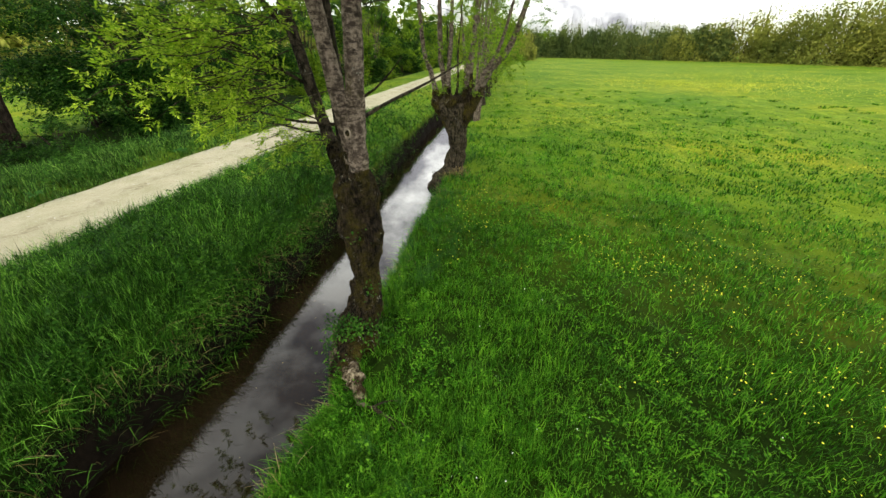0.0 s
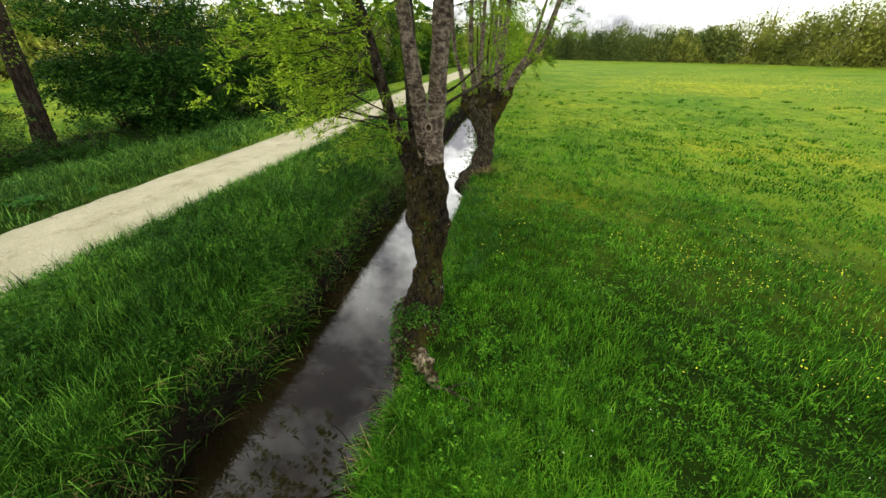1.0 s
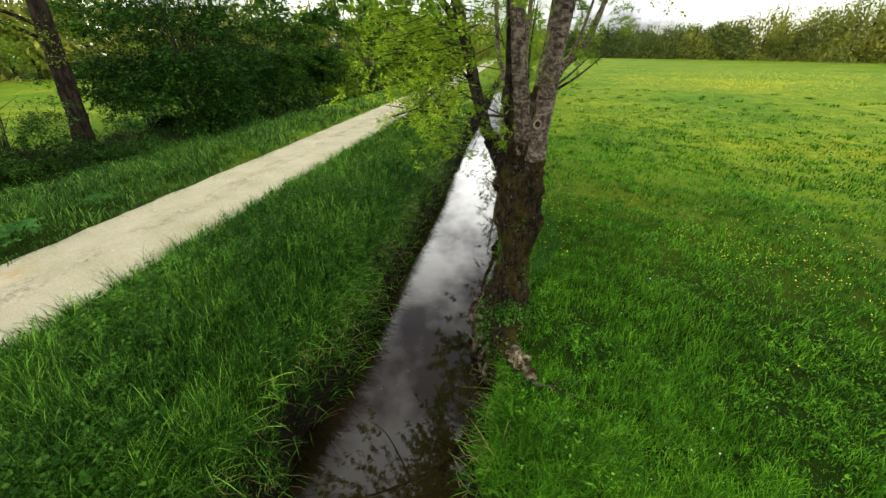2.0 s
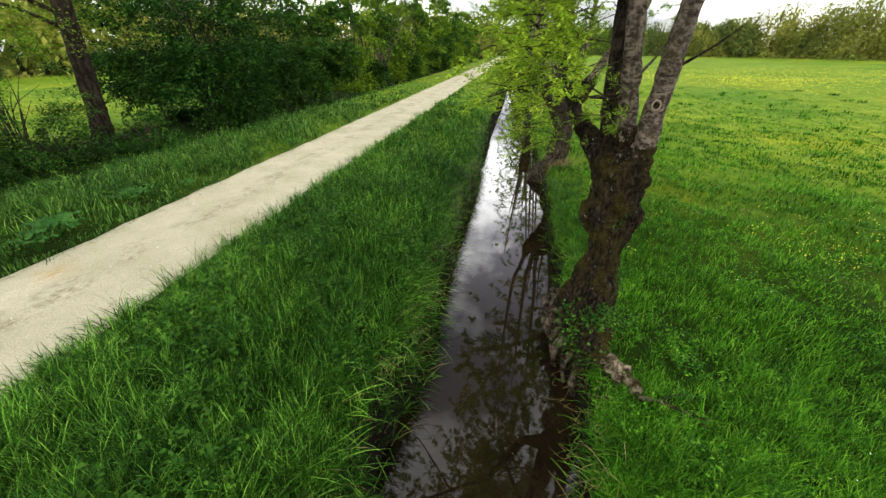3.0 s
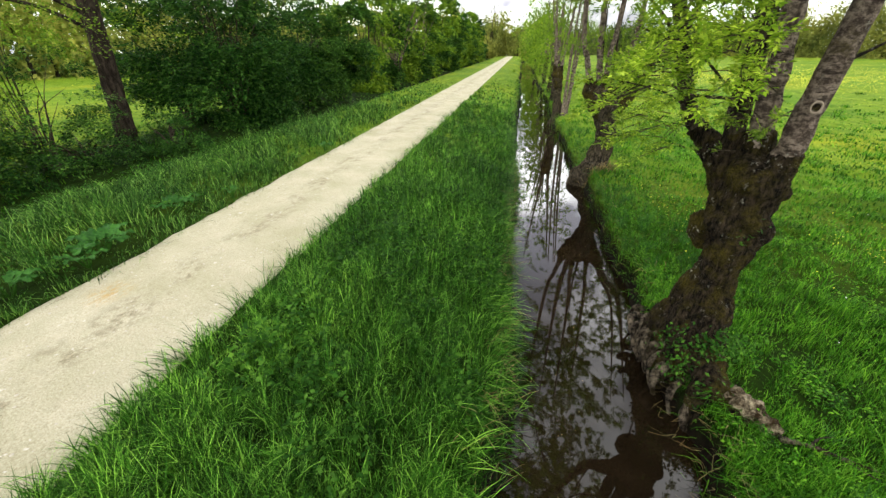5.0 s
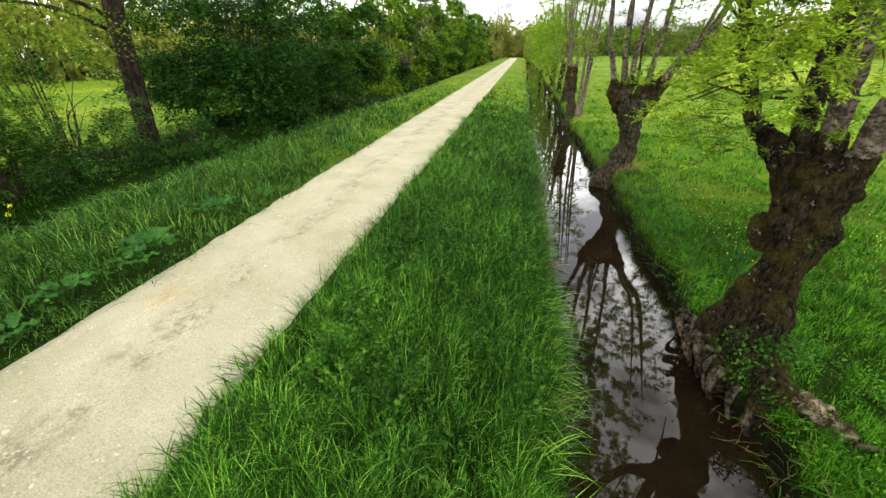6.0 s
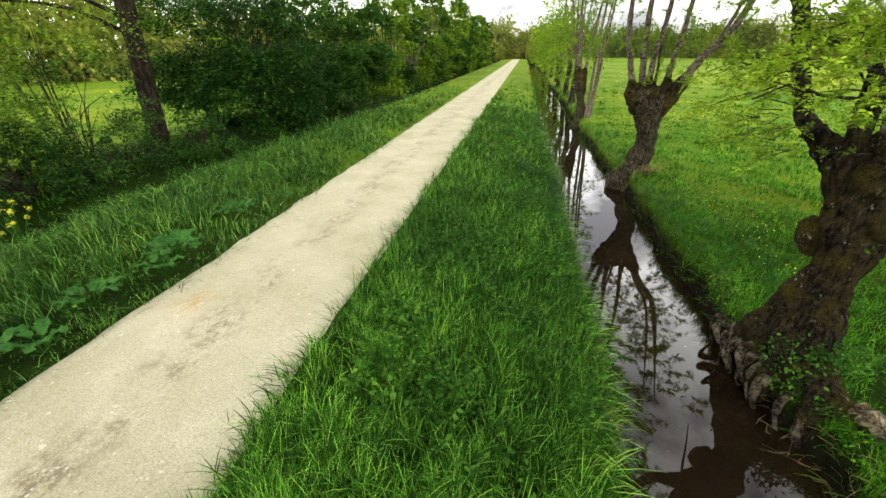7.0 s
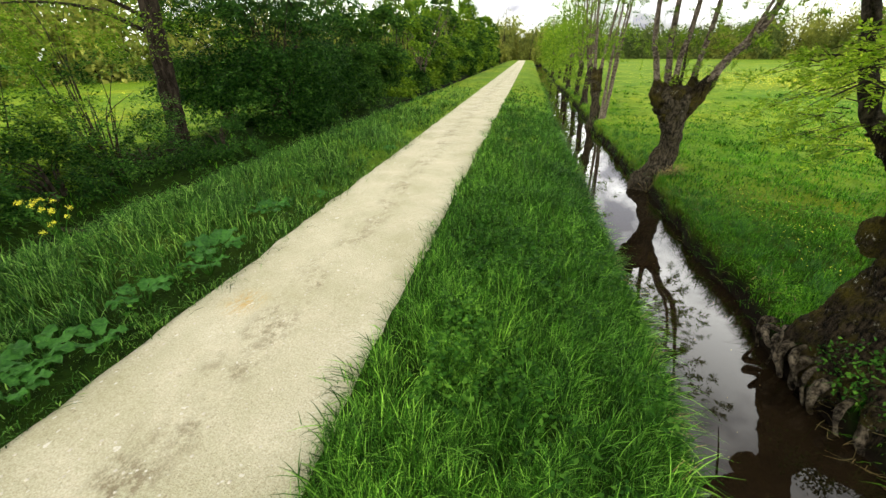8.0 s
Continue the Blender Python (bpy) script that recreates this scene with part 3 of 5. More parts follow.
# ---- the near pollard ----
near = pollard((6.9, 1.2, -0.85), "dark mossy pollard ash with four grey limbs on the stream bank",
    [(0.04, -0.26, -0.35, 0.28), (0.04, -0.16, 0.15, 0.235), (0.07, 0.0, 0.45, 0.205), (0.10, 0.14, 0.80, 0.195), (0.10, 0.20, 1.15, 0.205), (0.09, 0.23, 1.42, 0.235), (0.07, 0.25, 1.62, 0.275), (0.06, 0.24, 1.80, 0.265), (0.06, 0.24, 2.05, 0.25), (0.05, 0.24, 2.25, 0.235), (0.03, 0.24, 2.36, 0.17), (0.02, 0.24, 2.44, 0.05)],
    [[(-0.05, 0.38, 1.30, 0.09), (-0.15, 0.42, 1.45, 0.11), (-0.17, 0.42, 1.58, 0.105), (-0.16, 0.40, 1.70, 0.06)],
     [(0.16, 0.17, 1.36, 0.08), (0.24, 0.13, 1.52, 0.12), (0.27, 0.12, 1.64, 0.10), (0.24, 0.13, 1.76, 0.05)],
     [(0.05, 0.26, 1.50, 0.15), (0.0, 0.32, 1.85, 0.165), (-0.10, 0.42, 2.12, 0.155), (-0.25, 0.54, 2.36, 0.120), (-0.40, 0.69, 2.57, 0.092)],
     [(0.10, 0.16, 1.65, 0.18), (0.14, 0.13, 2.00, 0.185), (0.16, 0.09, 2.25, 0.155), (0.18, 0.06, 2.48, 0.12)],
     [(0.03, 0.28, 1.9, 0.18), (-0.03, 0.40, 2.25, 0.15), (-0.11, 0.48, 2.55, 0.108)],
     [(0.05, 0.28, 2.0, 0.18), (0.05, 0.30, 2.35, 0.15), (0.03, 0.30, 2.62, 0.12)],
     [(0.04, 0.24, 1.25, 0.12), (-0.01, 0.34, 0.95, 0.13), (-0.12, 0.40, 0.56, 0.13), (-0.20, 0.48, 0.25, 0.135), (-0.28, 0.50, 0.0, 0.12), (-0.36, 0.46, -0.35, 0.09)],
     [(0.06, 0.16, 0.85, 0.17), (-0.03, 0.20, 0.45, 0.20), (-0.08, 0.18, 0.10, 0.24), (-0.10, 0.15, -0.40, 0.26)],
     [(0.0, -0.25, 0.20, 0.20), (0.02, -0.55, 0.06, 0.16), (0.12, -0.80, 0.0, 0.13), (0.24, -0.96, -0.06, 0.10)],
     [(0.0, -0.10, 0.40, 0.16), (-0.14, -0.10, 0.12, 0.15), (-0.24, -0.10, -0.12, 0.13), (-0.30, -0.12, -0.55, 0.09)],
     [(0.0, -0.45, 0.10, 0.15), (-0.08, -0.60, -0.05, 0.13), (-0.13, -0.68, -0.28, 0.10), (-0.16, -0.70, -0.55, 0.06)]],
    # First limb: dark mossy bark that also paints in the foliage's shade.
    [([(-0.26, 0.54, 2.36, 0.09), (-0.40, 0.69, 2.57, 0.088), (-0.54, 0.80, 2.85, 0.080), (-0.84, 0.95, 3.85, 0.068), (-1.12, 1.10, 4.85, 0.055), (-1.4, 1.2, 7.2, 0.02)], M_DARKLIMB),
     ([(-0.05, 0.40, 2.15, 0.09), (-0.11, 0.48, 2.45, 0.100), (-0.15, 0.50, 3.0, 0.092), (-0.20, 0.50, 3.85, 0.085), (-0.25, 0.5, 4.85, 0.07), (-0.4, 0.6, 7.2, 0.02)], M_DARKLIMB),
     ([(0.06, 0.32, 2.2, 0.10), (0.03, 0.30, 2.55, 0.108), (-0.03, 0.29, 3.0, 0.094), (-0.15, 0.24, 3.85, 0.084), (-0.35, 0.15, 5.4, 0.07), (-0.5, 0.1, 7.6, 0.025)], M_LIMB),
     ([(0.15, 0.10, 2.10, 0.08), (0.175, 0.06, 2.42, 0.114), (0.20, 0.05, 2.85, 0.106), (0.28, 0.02, 3.85, 0.094), (0.40, -0.05, 5.2, 0.085), (0.6, -0.2, 7.6, 0.03)], M_LIMB)],
    roots=[[(-0.26, 0.74, -0.14, 0.026), (-0.40, 0.82, -0.10, 0.034), (-0.50, 0.70, -0.14, 0.038), (-0.47, 0.54, -0.24, 0.034), (-0.34, 0.44, -0.18, 0.030)],
           [(-0.26, 0.45, 0.02, 0.050), (-0.40, 0.42, -0.10, 0.050), (-0.47, 0.32, -0.25, 0.038), (-0.42, 0.26, -0.50, 0.026)],
           [(-0.22, 0.12, 0.0, 0.050), (-0.38, 0.14, -0.13, 0.052), (-0.42, 0.10, -0.32, 0.044), (-0.37, 0.05, -0.55, 0.030)],
           [(-0.20, -0.18, -0.06, 0.050), (-0.36, -0.20, -0.20, 0.056), (-0.42, -0.26, -0.36, 0.042), (-0.37, -0.32, -0.55, 0.026)],
           [(-0.08, -0.60, -0.08, 0.042), (-0.20, -0.68, -0.23, 0.048), (-0.23, -0.74, -0.38, 0.040), (-0.18, -0.80, -0.55, 0.024)],
           [(-0.32, 0.62, -0.12, 0.022), (-0.50, 0.50, -0.05, 0.030), (-0.55, 0.34, -0.20, 0.030), (-0.47, 0.20, -0.38, 0.020)],
           [(-0.18, 0.95, -0.10, 0.030), (-0.36, 0.98, -0.12, 0.036), (-0.44, 0.90, -0.28, 0.030), (-0.40, 0.84, -0.52, 0.020)],
           [(-0.20, 0.30, 0.05, 0.030), (-0.42, 0.22, -0.02, 0.034), (-0.50, 0.06, -0.16, 0.030), (-0.44, -0.06, -0.34, 0.022)],
           [(-0.18, 0.0, -0.02, 0.026), (-0.38, -0.04, -0.10, 0.032), (-0.46, -0.12, -0.26, 0.028), (-0.40, -0.20, -0.52, 0.018)],
           [(-0.12, -0.40, -0.05, 0.030), (-0.28, -0.46, -0.18, 0.036), (-0.33, -0.52, -0.34, 0.030), (-0.28, -0.58, -0.54, 0.018)],
           [(-0.16, 0.78, -0.06, 0.020), (-0.34, 0.66, 0.0, 0.026), (-0.46, 0.46, -0.10, 0.026), (-0.52, 0.40, -0.44, 0.016)]],
    stubs=[[(0.10, -0.72, 0.10, 0.085), (0.20, -0.86, 0.09, 0.095), (0.31, -1.01, 0.06, 0.085), (0.40, -1.11, 0.02, 0.045)]], voxel=0.014, deep=0.045)

s = Shape()
ring = [(0.038 * math.cos(a), 0.0, 0.048 * math.sin(a), 0.008) for a in np.linspace(0.0, 6.4, 14)]
tube(s, ring, 24, 6, 0.2, 30.0)
scar = part("pruning_scar", s.mesh("pruning_scar", M_SCAR), near, "pale ring of bark round a pruning cut")
s = Shape()
tube(s, [(0, 0.02, 0, 0.03), (0, -0.002, 0, 0.028), (0, -0.003, 0, 0.001)], 4, 10)
part("heartwood", s.mesh("heartwood", M_BARK), scar, "dark rotten heart of the cut")
scar.matrix_local = Matrix.Translation((0.150, -0.092, 2.885)) @ Euler((0, 0.1, -0.25)).to_matrix().to_4x4()


def limb_sprays(centre, spread, n, reach, size, count, origin, droop=0.25):
    """Twigs whose tips fill an ellipsoid, starting from the limbs side of it."""
    out = []
    for _ in range(n):
        tip = np.asarray(centre) + rng.normal(0, 1, 3).clip(-1.7, 1.7) * spread
        way = tip - np.asarray(origin) - rng.normal(0, 0.25, 3)
        way[2] *= 0.6
        way /= np.linalg.norm(way)
        length = reach * rng.uniform(0.6, 1.2)
        out.append((tip - way * length + [0, 0, droop * length], way, length, droop, size, count))
    return out


base = np.array([6.9, 1.2, -0.85])
sp = limb_sprays(np.array([5.75, 0.75, 2.45]) - base, [0.32, 0.48, 0.26], 54, 0.55, 0.044, 5, (-0.3, 0.1, 3.2))
sp += limb_sprays(np.array([5.85, 0.75, 3.1]) - base, [0.38, 0.52, 0.32], 56, 0.6, 0.046, 5, (-0.4, 0.0, 3.6))
sp += limb_sprays(np.array([5.55, 1.6, 2.2]) - base, [0.24, 0.32, 0.22], 28, 0.5, 0.046, 4, (-0.3, 0.4, 3.0))
sp += limb_sprays(np.array([5.85, 1.75, 1.65]) - base, [0.18, 0.28, 0.22], 20, 0.45, 0.042, 4, (-0.3, 0.5, 2.6))
sp += limb_sprays(np.array([7.5, 1.1, 3.7]) - base, [0.5, 0.7, 0.4], 36, 0.55, 0.042, 5, (0.2, 0.1, 3.6))
sp += limb_sprays(np.array([6.5, 0.9, 5.4]) - base, [1.5, 1.5, 0.9], 230, 0.7, 0.054, 8, (0.0, 0.1, 5.0))
sp += limb_sprays(np.array([5.3, 1.6, 5.6]) - base, [1.2, 1.6, 1.0], 170, 0.7, 0.050, 7, (-0.6, 0.4, 5.0))
sp += limb_sprays(np.array([6.4, 0.8, 7.2]) - base, [1.4, 1.4, 0.8], 120, 0.7, 0.064, 8, (0.0, 0.1, 6.0))
sp += limb_sprays(np.array([6.0, 4.4, 5.4]) - base, [0.9, 1.5, 0.7], 150, 0.8, 0.055, 7, (-0.3, 1.2, 5.0))
sp += limb_sprays(np.array([3.2, 1.8, 5.6]) - base, [1.4, 1.3, 0.7], 120, 0.8, 0.055, 6, (-1.2, 0.6, 5.0))
sp += limb_sprays(np.array([6.6, 1.35, 1.95]) - base, [0.22, 0.25, 0.2], 12, 0.28, 0.034, 4, (0.0, 0.1, 2.6))
fill(near, sp, M_ASH)
for rows in ([(0.0, 0.30, 2.90, 0.020), (-0.66, 0.30, 2.93, 0.015), (-1.05, 0.10, 3.05, 0.010), (-1.5, -0.2, 2.95, 0.006)],
             [(-0.12, 0.42, 2.85, 0.014), (-0.50, 0.15, 3.05, 0.010), (-0.9, -0.1, 3.3, 0.010), (-1.5, -0.4, 3.5, 0.004)],
             [(-0.75, 0.86, 3.30, 0.022), (-1.0, 0.5, 3.55, 0.016), (-1.4, 0.2, 3.8, 0.010), (-1.9, 0.0, 4.0, 0.004)],
             [(-0.46, 0.72, 2.66, 0.014), (-0.75, 0.35, 2.85, 0.010), (-1.1, -0.1, 3.0, 0.007), (-1.5, -0.4, 3.1, 0.004)],
             [(0.0, 0.35, 2.88, 0.03), (0.24, 1.16, 3.05, 0.024), (0.64, 1.96, 3.25, 0.018), (1.05, 2.8, 3.5, 0.008)],
             [(-1.1, 1.05, 4.6, 0.05), (-2.2, 1.0, 5.6, 0.040), (-3.6, 0.7, 6.3, 0.025), (-5.2, 0.2, 6.6, 0.008)],
             [(-2.0, 1.0, 5.5, 0.030), (-2.6, 1.9, 6.0, 0.022), (-3.4, 2.8, 6.2, 0.014), (-4.4, 3.4, 6.5, 0.006)],
             [(-0.9, 0.95, 3.9, 0.045), (-1.9, 0.2, 5.2, 0.034), (-2.8, -0.6, 5.9, 0.020), (-3.9, -1.2, 6.2, 0.006)],
             [(-0.25, 0.5, 4.8, 0.055), (-0.6, 1.9, 5.6, 0.040), (-0.9, 3.4, 6.1, 0.024), (-1.0, 5.0, 6.6, 0.008)],
             [(-0.6, 1.9, 5.6, 0.028), (-1.3, 2.6, 6.2, 0.020), (-2.0, 3.6, 6.6, 0.008)],
             [(-0.8, 3.0, 6.0, 0.022), (-0.2, 3.6, 6.4, 0.016), (0.3, 4.6, 6.7, 0.006)],
             [(0.25, 0.05, 3.2, 0.018), (0.45, 0.05, 3.32, 0.013), (0.62, 0.0, 3.46, 0.008), (0.78, -0.05, 3.62, 0.003)]):
    s = Shape()
    tube(s, rows, 14, 6, 0.2, 9.0)
    part("branch", s.mesh("branch", M_DARKLIMB), near)
s = Shape()
for c, n, wide in (((-0.12, -0.40, 0.42), 190, 0.11), ((-0.26, -0.10, 0.20), 150, 0.11), ((0.10, -0.42, 0.50), 150, 0.09), ((0.28, -0.25, 0.34), 160, 0.13), ((-0.22, -0.42, 0.12), 130, 0.12), ((-0.05, -0.72, 0.02), 90, 0.10), ((0.1, 0.02, 1.6), 30, 0.10), ((0.25, -0.1, 0.9), 30, 0.10)):
    p = np.asarray(c) + rng.normal(0, 1, (n, 3)) * [wide, 0.8 * wide, wide]
    leaves(s, p, rng.normal(0, 1, (n, 3)) + [0, -0.6, 0.3], rng.uniform(0.03, 0.065, n), 0.6)
stuff(part("ivy", s.mesh("ivy", M_WEED, False), near, "small dark climbing leaves at the foot of the trunk"))

second = pollard((7.05, 9.6, -1.15), "pollard ash with a swollen dark head and bare upright limbs",
    [(-0.13, -0.05, -0.33, 0.66), (-0.09, -0.03, 0.12, 0.48), (0.05, 0, 0.45, 0.35), (0.16, 0, 0.85, 0.29), (0.20, 0, 1.30, 0.28), (0.14, 0, 1.75, 0.33), (0.02, 0, 2.20, 0.42), (-0.12, 0, 2.52, 0.38), (-0.18, 0, 2.70, 0.13)],
    [[(0.15, 0, 1.72, 0.25), (0.36, 0, 2.12, 0.26), (0.58, 0, 2.50, 0.23), (0.78, 0, 2.86, 0.14)], [(-0.10, 0, 2.10, 0.28), (-0.42, 0, 2.45, 0.23), (-0.50, 0, 2.76, 0.13)],
     [(-0.05, -0.15, 0.30, 0.28), (-0.32, -0.25, -0.05, 0.18), (-0.42, -0.28, -0.33, 0.10)], [(0.22, -0.33, 0.22, 0.275), (0.495, -0.495, 0, 0.22), (0.66, -0.55, -0.22, 0.11)]],
    [([(-0.462, 0, 2.53, 0.097), (-0.66, 0, 3.3, 0.075), (-0.935, -0.11, 4.62, 0.062), (-1.21, -0.22, 10.5, 0.010)], M_LIMB),
     ([(-0.165, 0.11, 2.53, 0.106), (-0.308, 0.11, 3.3, 0.084), (-0.418, 0.11, 4.62, 0.070), (-0.44, 0.33, 11.05, 0.010)], M_LIMB),
     ([(-0.11, -0.11, 2.53, 0.088), (-0.11, -0.11, 3.52, 0.070), (-0.022, -0.22, 4.73, 0.058), (0.11, -0.44, 10.72, 0.010)], M_LIMB),
     ([(-0.055, 0.22, 2.53, 0.062), (-0.165, 0.33, 2.97, 0.035), (-0.22, 0.44, 3.63, 0.026), (-0.275, 0.55, 5.06, 0.009)], M_DARKLIMB),
     ([(0.11, 0.11, 2.53, 0.053), (0.132, 0.22, 3.19, 0.035), (0.11, 0.33, 3.96, 0.026), (0.22, 0.44, 5.5, 0.009)], M_DARKLIMB),
     ([(0.385, 0.11, 2.53, 0.088), (0.462, 0.11, 3.52, 0.070), (0.605, 0.22, 4.73, 0.058), (0.88, 0.33, 10.72, 0.010)], M_LIMB),
     ([(0.70, 0, 2.70, 0.125), (1.10, 0, 3.4, 0.100), (1.88, 0, 4.66, 0.080), (3.19, 0.22, 9.84, 0.010)], M_LIMB),
     ([(0.62, -0.11, 2.60, 0.085), (0.92, -0.22, 3.3, 0.062), (1.54, -0.33, 4.62, 0.044), (2.42, -0.44, 9.4, 0.010)], M_LIMB)], bark=M_GREYBARK)
sp = limb_sprays((0.2, 0, 8.0), [1.7, 1.5, 1.6], 260, 0.8, 0.085, 6, (0.2, 0, 6.0))
sp += limb_sprays((0.5, 0, 5.0), [1.1, 0.9, 0.8], 70, 0.6, 0.06, 5, (0.2, 0, 4.0))
sp += limb_sprays((1.9, 0.2, 4.2), [0.5, 0.6, 0.6], 40, 0.5, 0.06, 5, (1.2, 0, 3.6))
sp += limb_sprays((0.5, 0, 3.6), [0.9, 0.6, 0.5], 46, 0.5, 0.05, 4, (0.2, 0, 2.8))
fill(second, sp, M_SPRING)

third = pollard((6.75, 20.2, -1.2), "slim pollard ash with many thin upright poles",
    [(0, 0, -0.3, 0.42), (0, 0, 0.4, 0.25), (-0.1, 0, 1.2, 0.20), (-0.2, 0, 1.9, 0.24), (-0.25, 0, 2.30, 0.22), (-0.25, 0, 2.45, 0.08)], [],
    [([(-0.3, 0, 2.2, 0.1), (-0.4, 0, 3.2, 0.07), (-0.6, 0, 5.0, 0.05), (-0.9, 0, 8, 0.02)], M_LIMB),
     ([(-0.1, 0, 2.2, 0.1), (0.0, 0, 3.2, 0.07), (0.2, 0, 5.0, 0.05), (0.5, 0, 8, 0.02)], M_LIMB),
     ([(0.22, -0.3, -0.1, 0.08), (0.26, -0.3, 1.5, 0.07), (0.32, -0.3, 4.0, 0.055), (0.6, -0.3, 8, 0.02)], M_LIMB),
     ([(0.30, -0.35, -0.1, 0.06), (0.42, -0.35, 1.5, 0.055), (0.5, -0.4, 4.0, 0.045), (0.9, -0.3, 8, 0.02)], M_LIMB),
     ([(0.4, -0.2, -0.1, 0.07), (0.52, -0.2, 1.5, 0.06), (0.66, -0.2, 4.0, 0.05), (1.0, -0.2, 8, 0.02)], M_LIMB)], bark=M_GREYBARK)
third.scale = (1.1, 1.1, 1.1)
fill(third, limb_sprays((0.1, 0, 5.2), [1.0, 1.0, 1.3], 110, 0.7, 0.07, 5, (0, 0, 4.5)), M_SPRING)


# ---- crowns and shrubs ----
def crown(shape, clumps, per, spread, size, aspect=0.5):
    """Leaves in uneven clumps round the given centres."""
    c = np.repeat(np.asarray(clumps), per, axis=0) + rng.normal(0, 1, (len(clumps) * per, 3)) * np.repeat(spread * rng.uniform(0.6, 1.4, len(clumps)), per)[:, None] * [1.1, 1.1, 0.42]
    w = rng.normal(0, 1, c.shape) * [1, 1, 0.4] + [0, 0, -0.15]
    leaves(shape, c, w, size * rng.uniform(0.6, 1.3, len(c)), aspect)


def fronds(shape, feet, ways, per, length, size):
    """Leafy twigs that reach outwards and sag, with a row of near-level leaves on either side."""
    n = len(feet)
    ways = ways + rng.normal(0, 0.35, (n, 3)) + [0, 0, 0.15]
    ways /= np.linalg.norm(ways, axis=1)[:, None]
    side = np.cross(ways, [0.0, 0.0, 1.0]) + 1e-6
    side /= np.linalg.norm(side, axis=1)[:, None]
    reach = length * rng.uniform(0.6, 1.5, n)
    k = np.repeat(np.arange(n), per)
    m = len(k)
    u, lr = rng.uniform(0.0, 1.0, m), rng.choice([-1.0, 1.0], m)
    at = feet[k] + ways[k] * (reach[k] * u)[:, None] - np.array([0, 0, 0.45]) * (reach[k] * u**2)[:, None] + rng.normal(0, 0.05 * length + 0.02, (m, 3))
    out = ways[k] * 0.6 + side[k] * lr[:, None] * 0.8 + rng.normal(0, 0.3, (m, 3)) - [0, 0, 0.15]
    leaves(shape, at, out, size * rng.uniform(0.6, 1.3, m), 0.5, 0.25, np.tile([0.0, 0.0, 1.0], (m, 1)) + rng.normal(0, 0.4, (m, 3)))


def shrub(place, label, width, height, stems, clumps, per, size, material, spread=0.34, low=0.0, name="shrub", group="hedge along the ditch", deep=None, core=0, thick=0.045):
    bush = thing(name, place, label, "shrub", group)
    deep = deep or width
    for k in range(stems):
        a, r = rng.uniform(0, 2 * np.pi), rng.uniform(0.2, 1.0)
        top = np.array([math.cos(a) * width * r, math.sin(a) * deep * r, height * rng.uniform(0.6, 1.0)])
        foot = np.array([math.cos(a), math.sin(a), 0]) * 0.25 * r
        mid = (foot + top) / 2 + [0, 0, 0.12 * height] - 0.15 * np.array([top[0], top[1], 0])
        s = Shape()
        mid = mid + rng.normal(0, 0.05 * height, 3)
        tube(s, [(*foot, thick), (*mid, 0.58 * thick), (*top, 0.004)], 12, 6, 0.1)
        part("stem", s.mesh("stem", M_TWIG), bush)
    boughs = max(8, clumps // 13)
    d = rng.normal(0, 1, (boughs, 3))
    d /= np.linalg.norm(d, axis=1)[:, None]
    pts = d * (rng.uniform(0.45, 1.0, boughs) ** 0.5)[:, None] * [width, deep, height * 0.55] + [0, 0, height * (0.5 + low)]
    pts += rng.normal(0, 0.2, pts.shape)
    k = np.repeat(np.arange(boughs), 13)
    pts, d = pts[k] + rng.normal(0, 0.30, (len(k), 3)) * [1.0, 1.0, 0.5] * min(1.0, 0.4 * width + 0.2), d[k]
    pts[:, 2] = np.maximum(pts[:, 2], 0.12 + low * height)
    ls = Shape()
    fronds(ls, pts, d * [1, 1, 0.35], per, spread, size)
    if core:
        dense = pts[pts[:, 2] < 3.4] * [0.75, 0.75, 0.9]
        crown(ls, dense[:: max(1, len(dense) // core)] * [0.85, 0.85, 1.0], 45, 0.45, 1.2 * size)
    stuff(part("foliage", ls.mesh("foliage", material, False), bush))
    return bush


DARK, FRESH = "dense dark green hedge shrub beside the ditch", "fresh green leafy shrub in the hedge"
shrub((-7.5, 12.5, -0.55), DARK, 1.9, 5.8, 26, 1050, 28, 0.13, M_HEDGE, 0.75, deep=2.3, core=200)
shrub((-8.0, 15.6, -0.55), DARK, 2.0, 5.8, 18, 700, 30, 0.15, M_HEDGE, 0.8, deep=2.6, core=180)
shrub((-7.8, 19.8, -0.55), DARK, 2.0, 5.6, 16, 560, 28, 0.17, M_MID, 0.8, deep=2.8, core=150)
shrub((-10.5, 13.0, -0.55), DARK, 1.8, 5.0, 8, 380, 28, 0.16, M_HEDGE, 0.8, deep=2.6, core=160)
for k, y in enumerate(range(24, 115, 5)):
    shrub((-7.7 + rng.uniform(-0.4, 0.4), y, -0.55), FRESH if k % 2 else DARK, rng.uniform(1.5, 2.0), rng.uniform(6.2, 8.4) + (3.0 if k % 3 == 1 else 0), 7, 390, 22, 0.18 + 0.0030 * y, M_SPRING if k % 2 else M_MID, 0.9, deep=2.8, core=110)
THIN = "open spring shrub with thin bare stems"
shrub((-8.2, 5.3, -0.55), THIN, 1.4, 3.0, 16, 480, 24, 0.080, M_MID, 0.5, -0.04, thick=0.022)
shrub((-9.6, 3.6, -0.55), THIN, 1.8, 4.6, 12, 480, 26, 0.10, M_SPRING, 0.6, 0.02, thick=0.022)
shrub((-10.6, 6.8, -0.55), THIN, 1.6, 5.4, 8, 260, 24, 0.10, M_SPRING, 0.6, 0.35, thick=0.022)
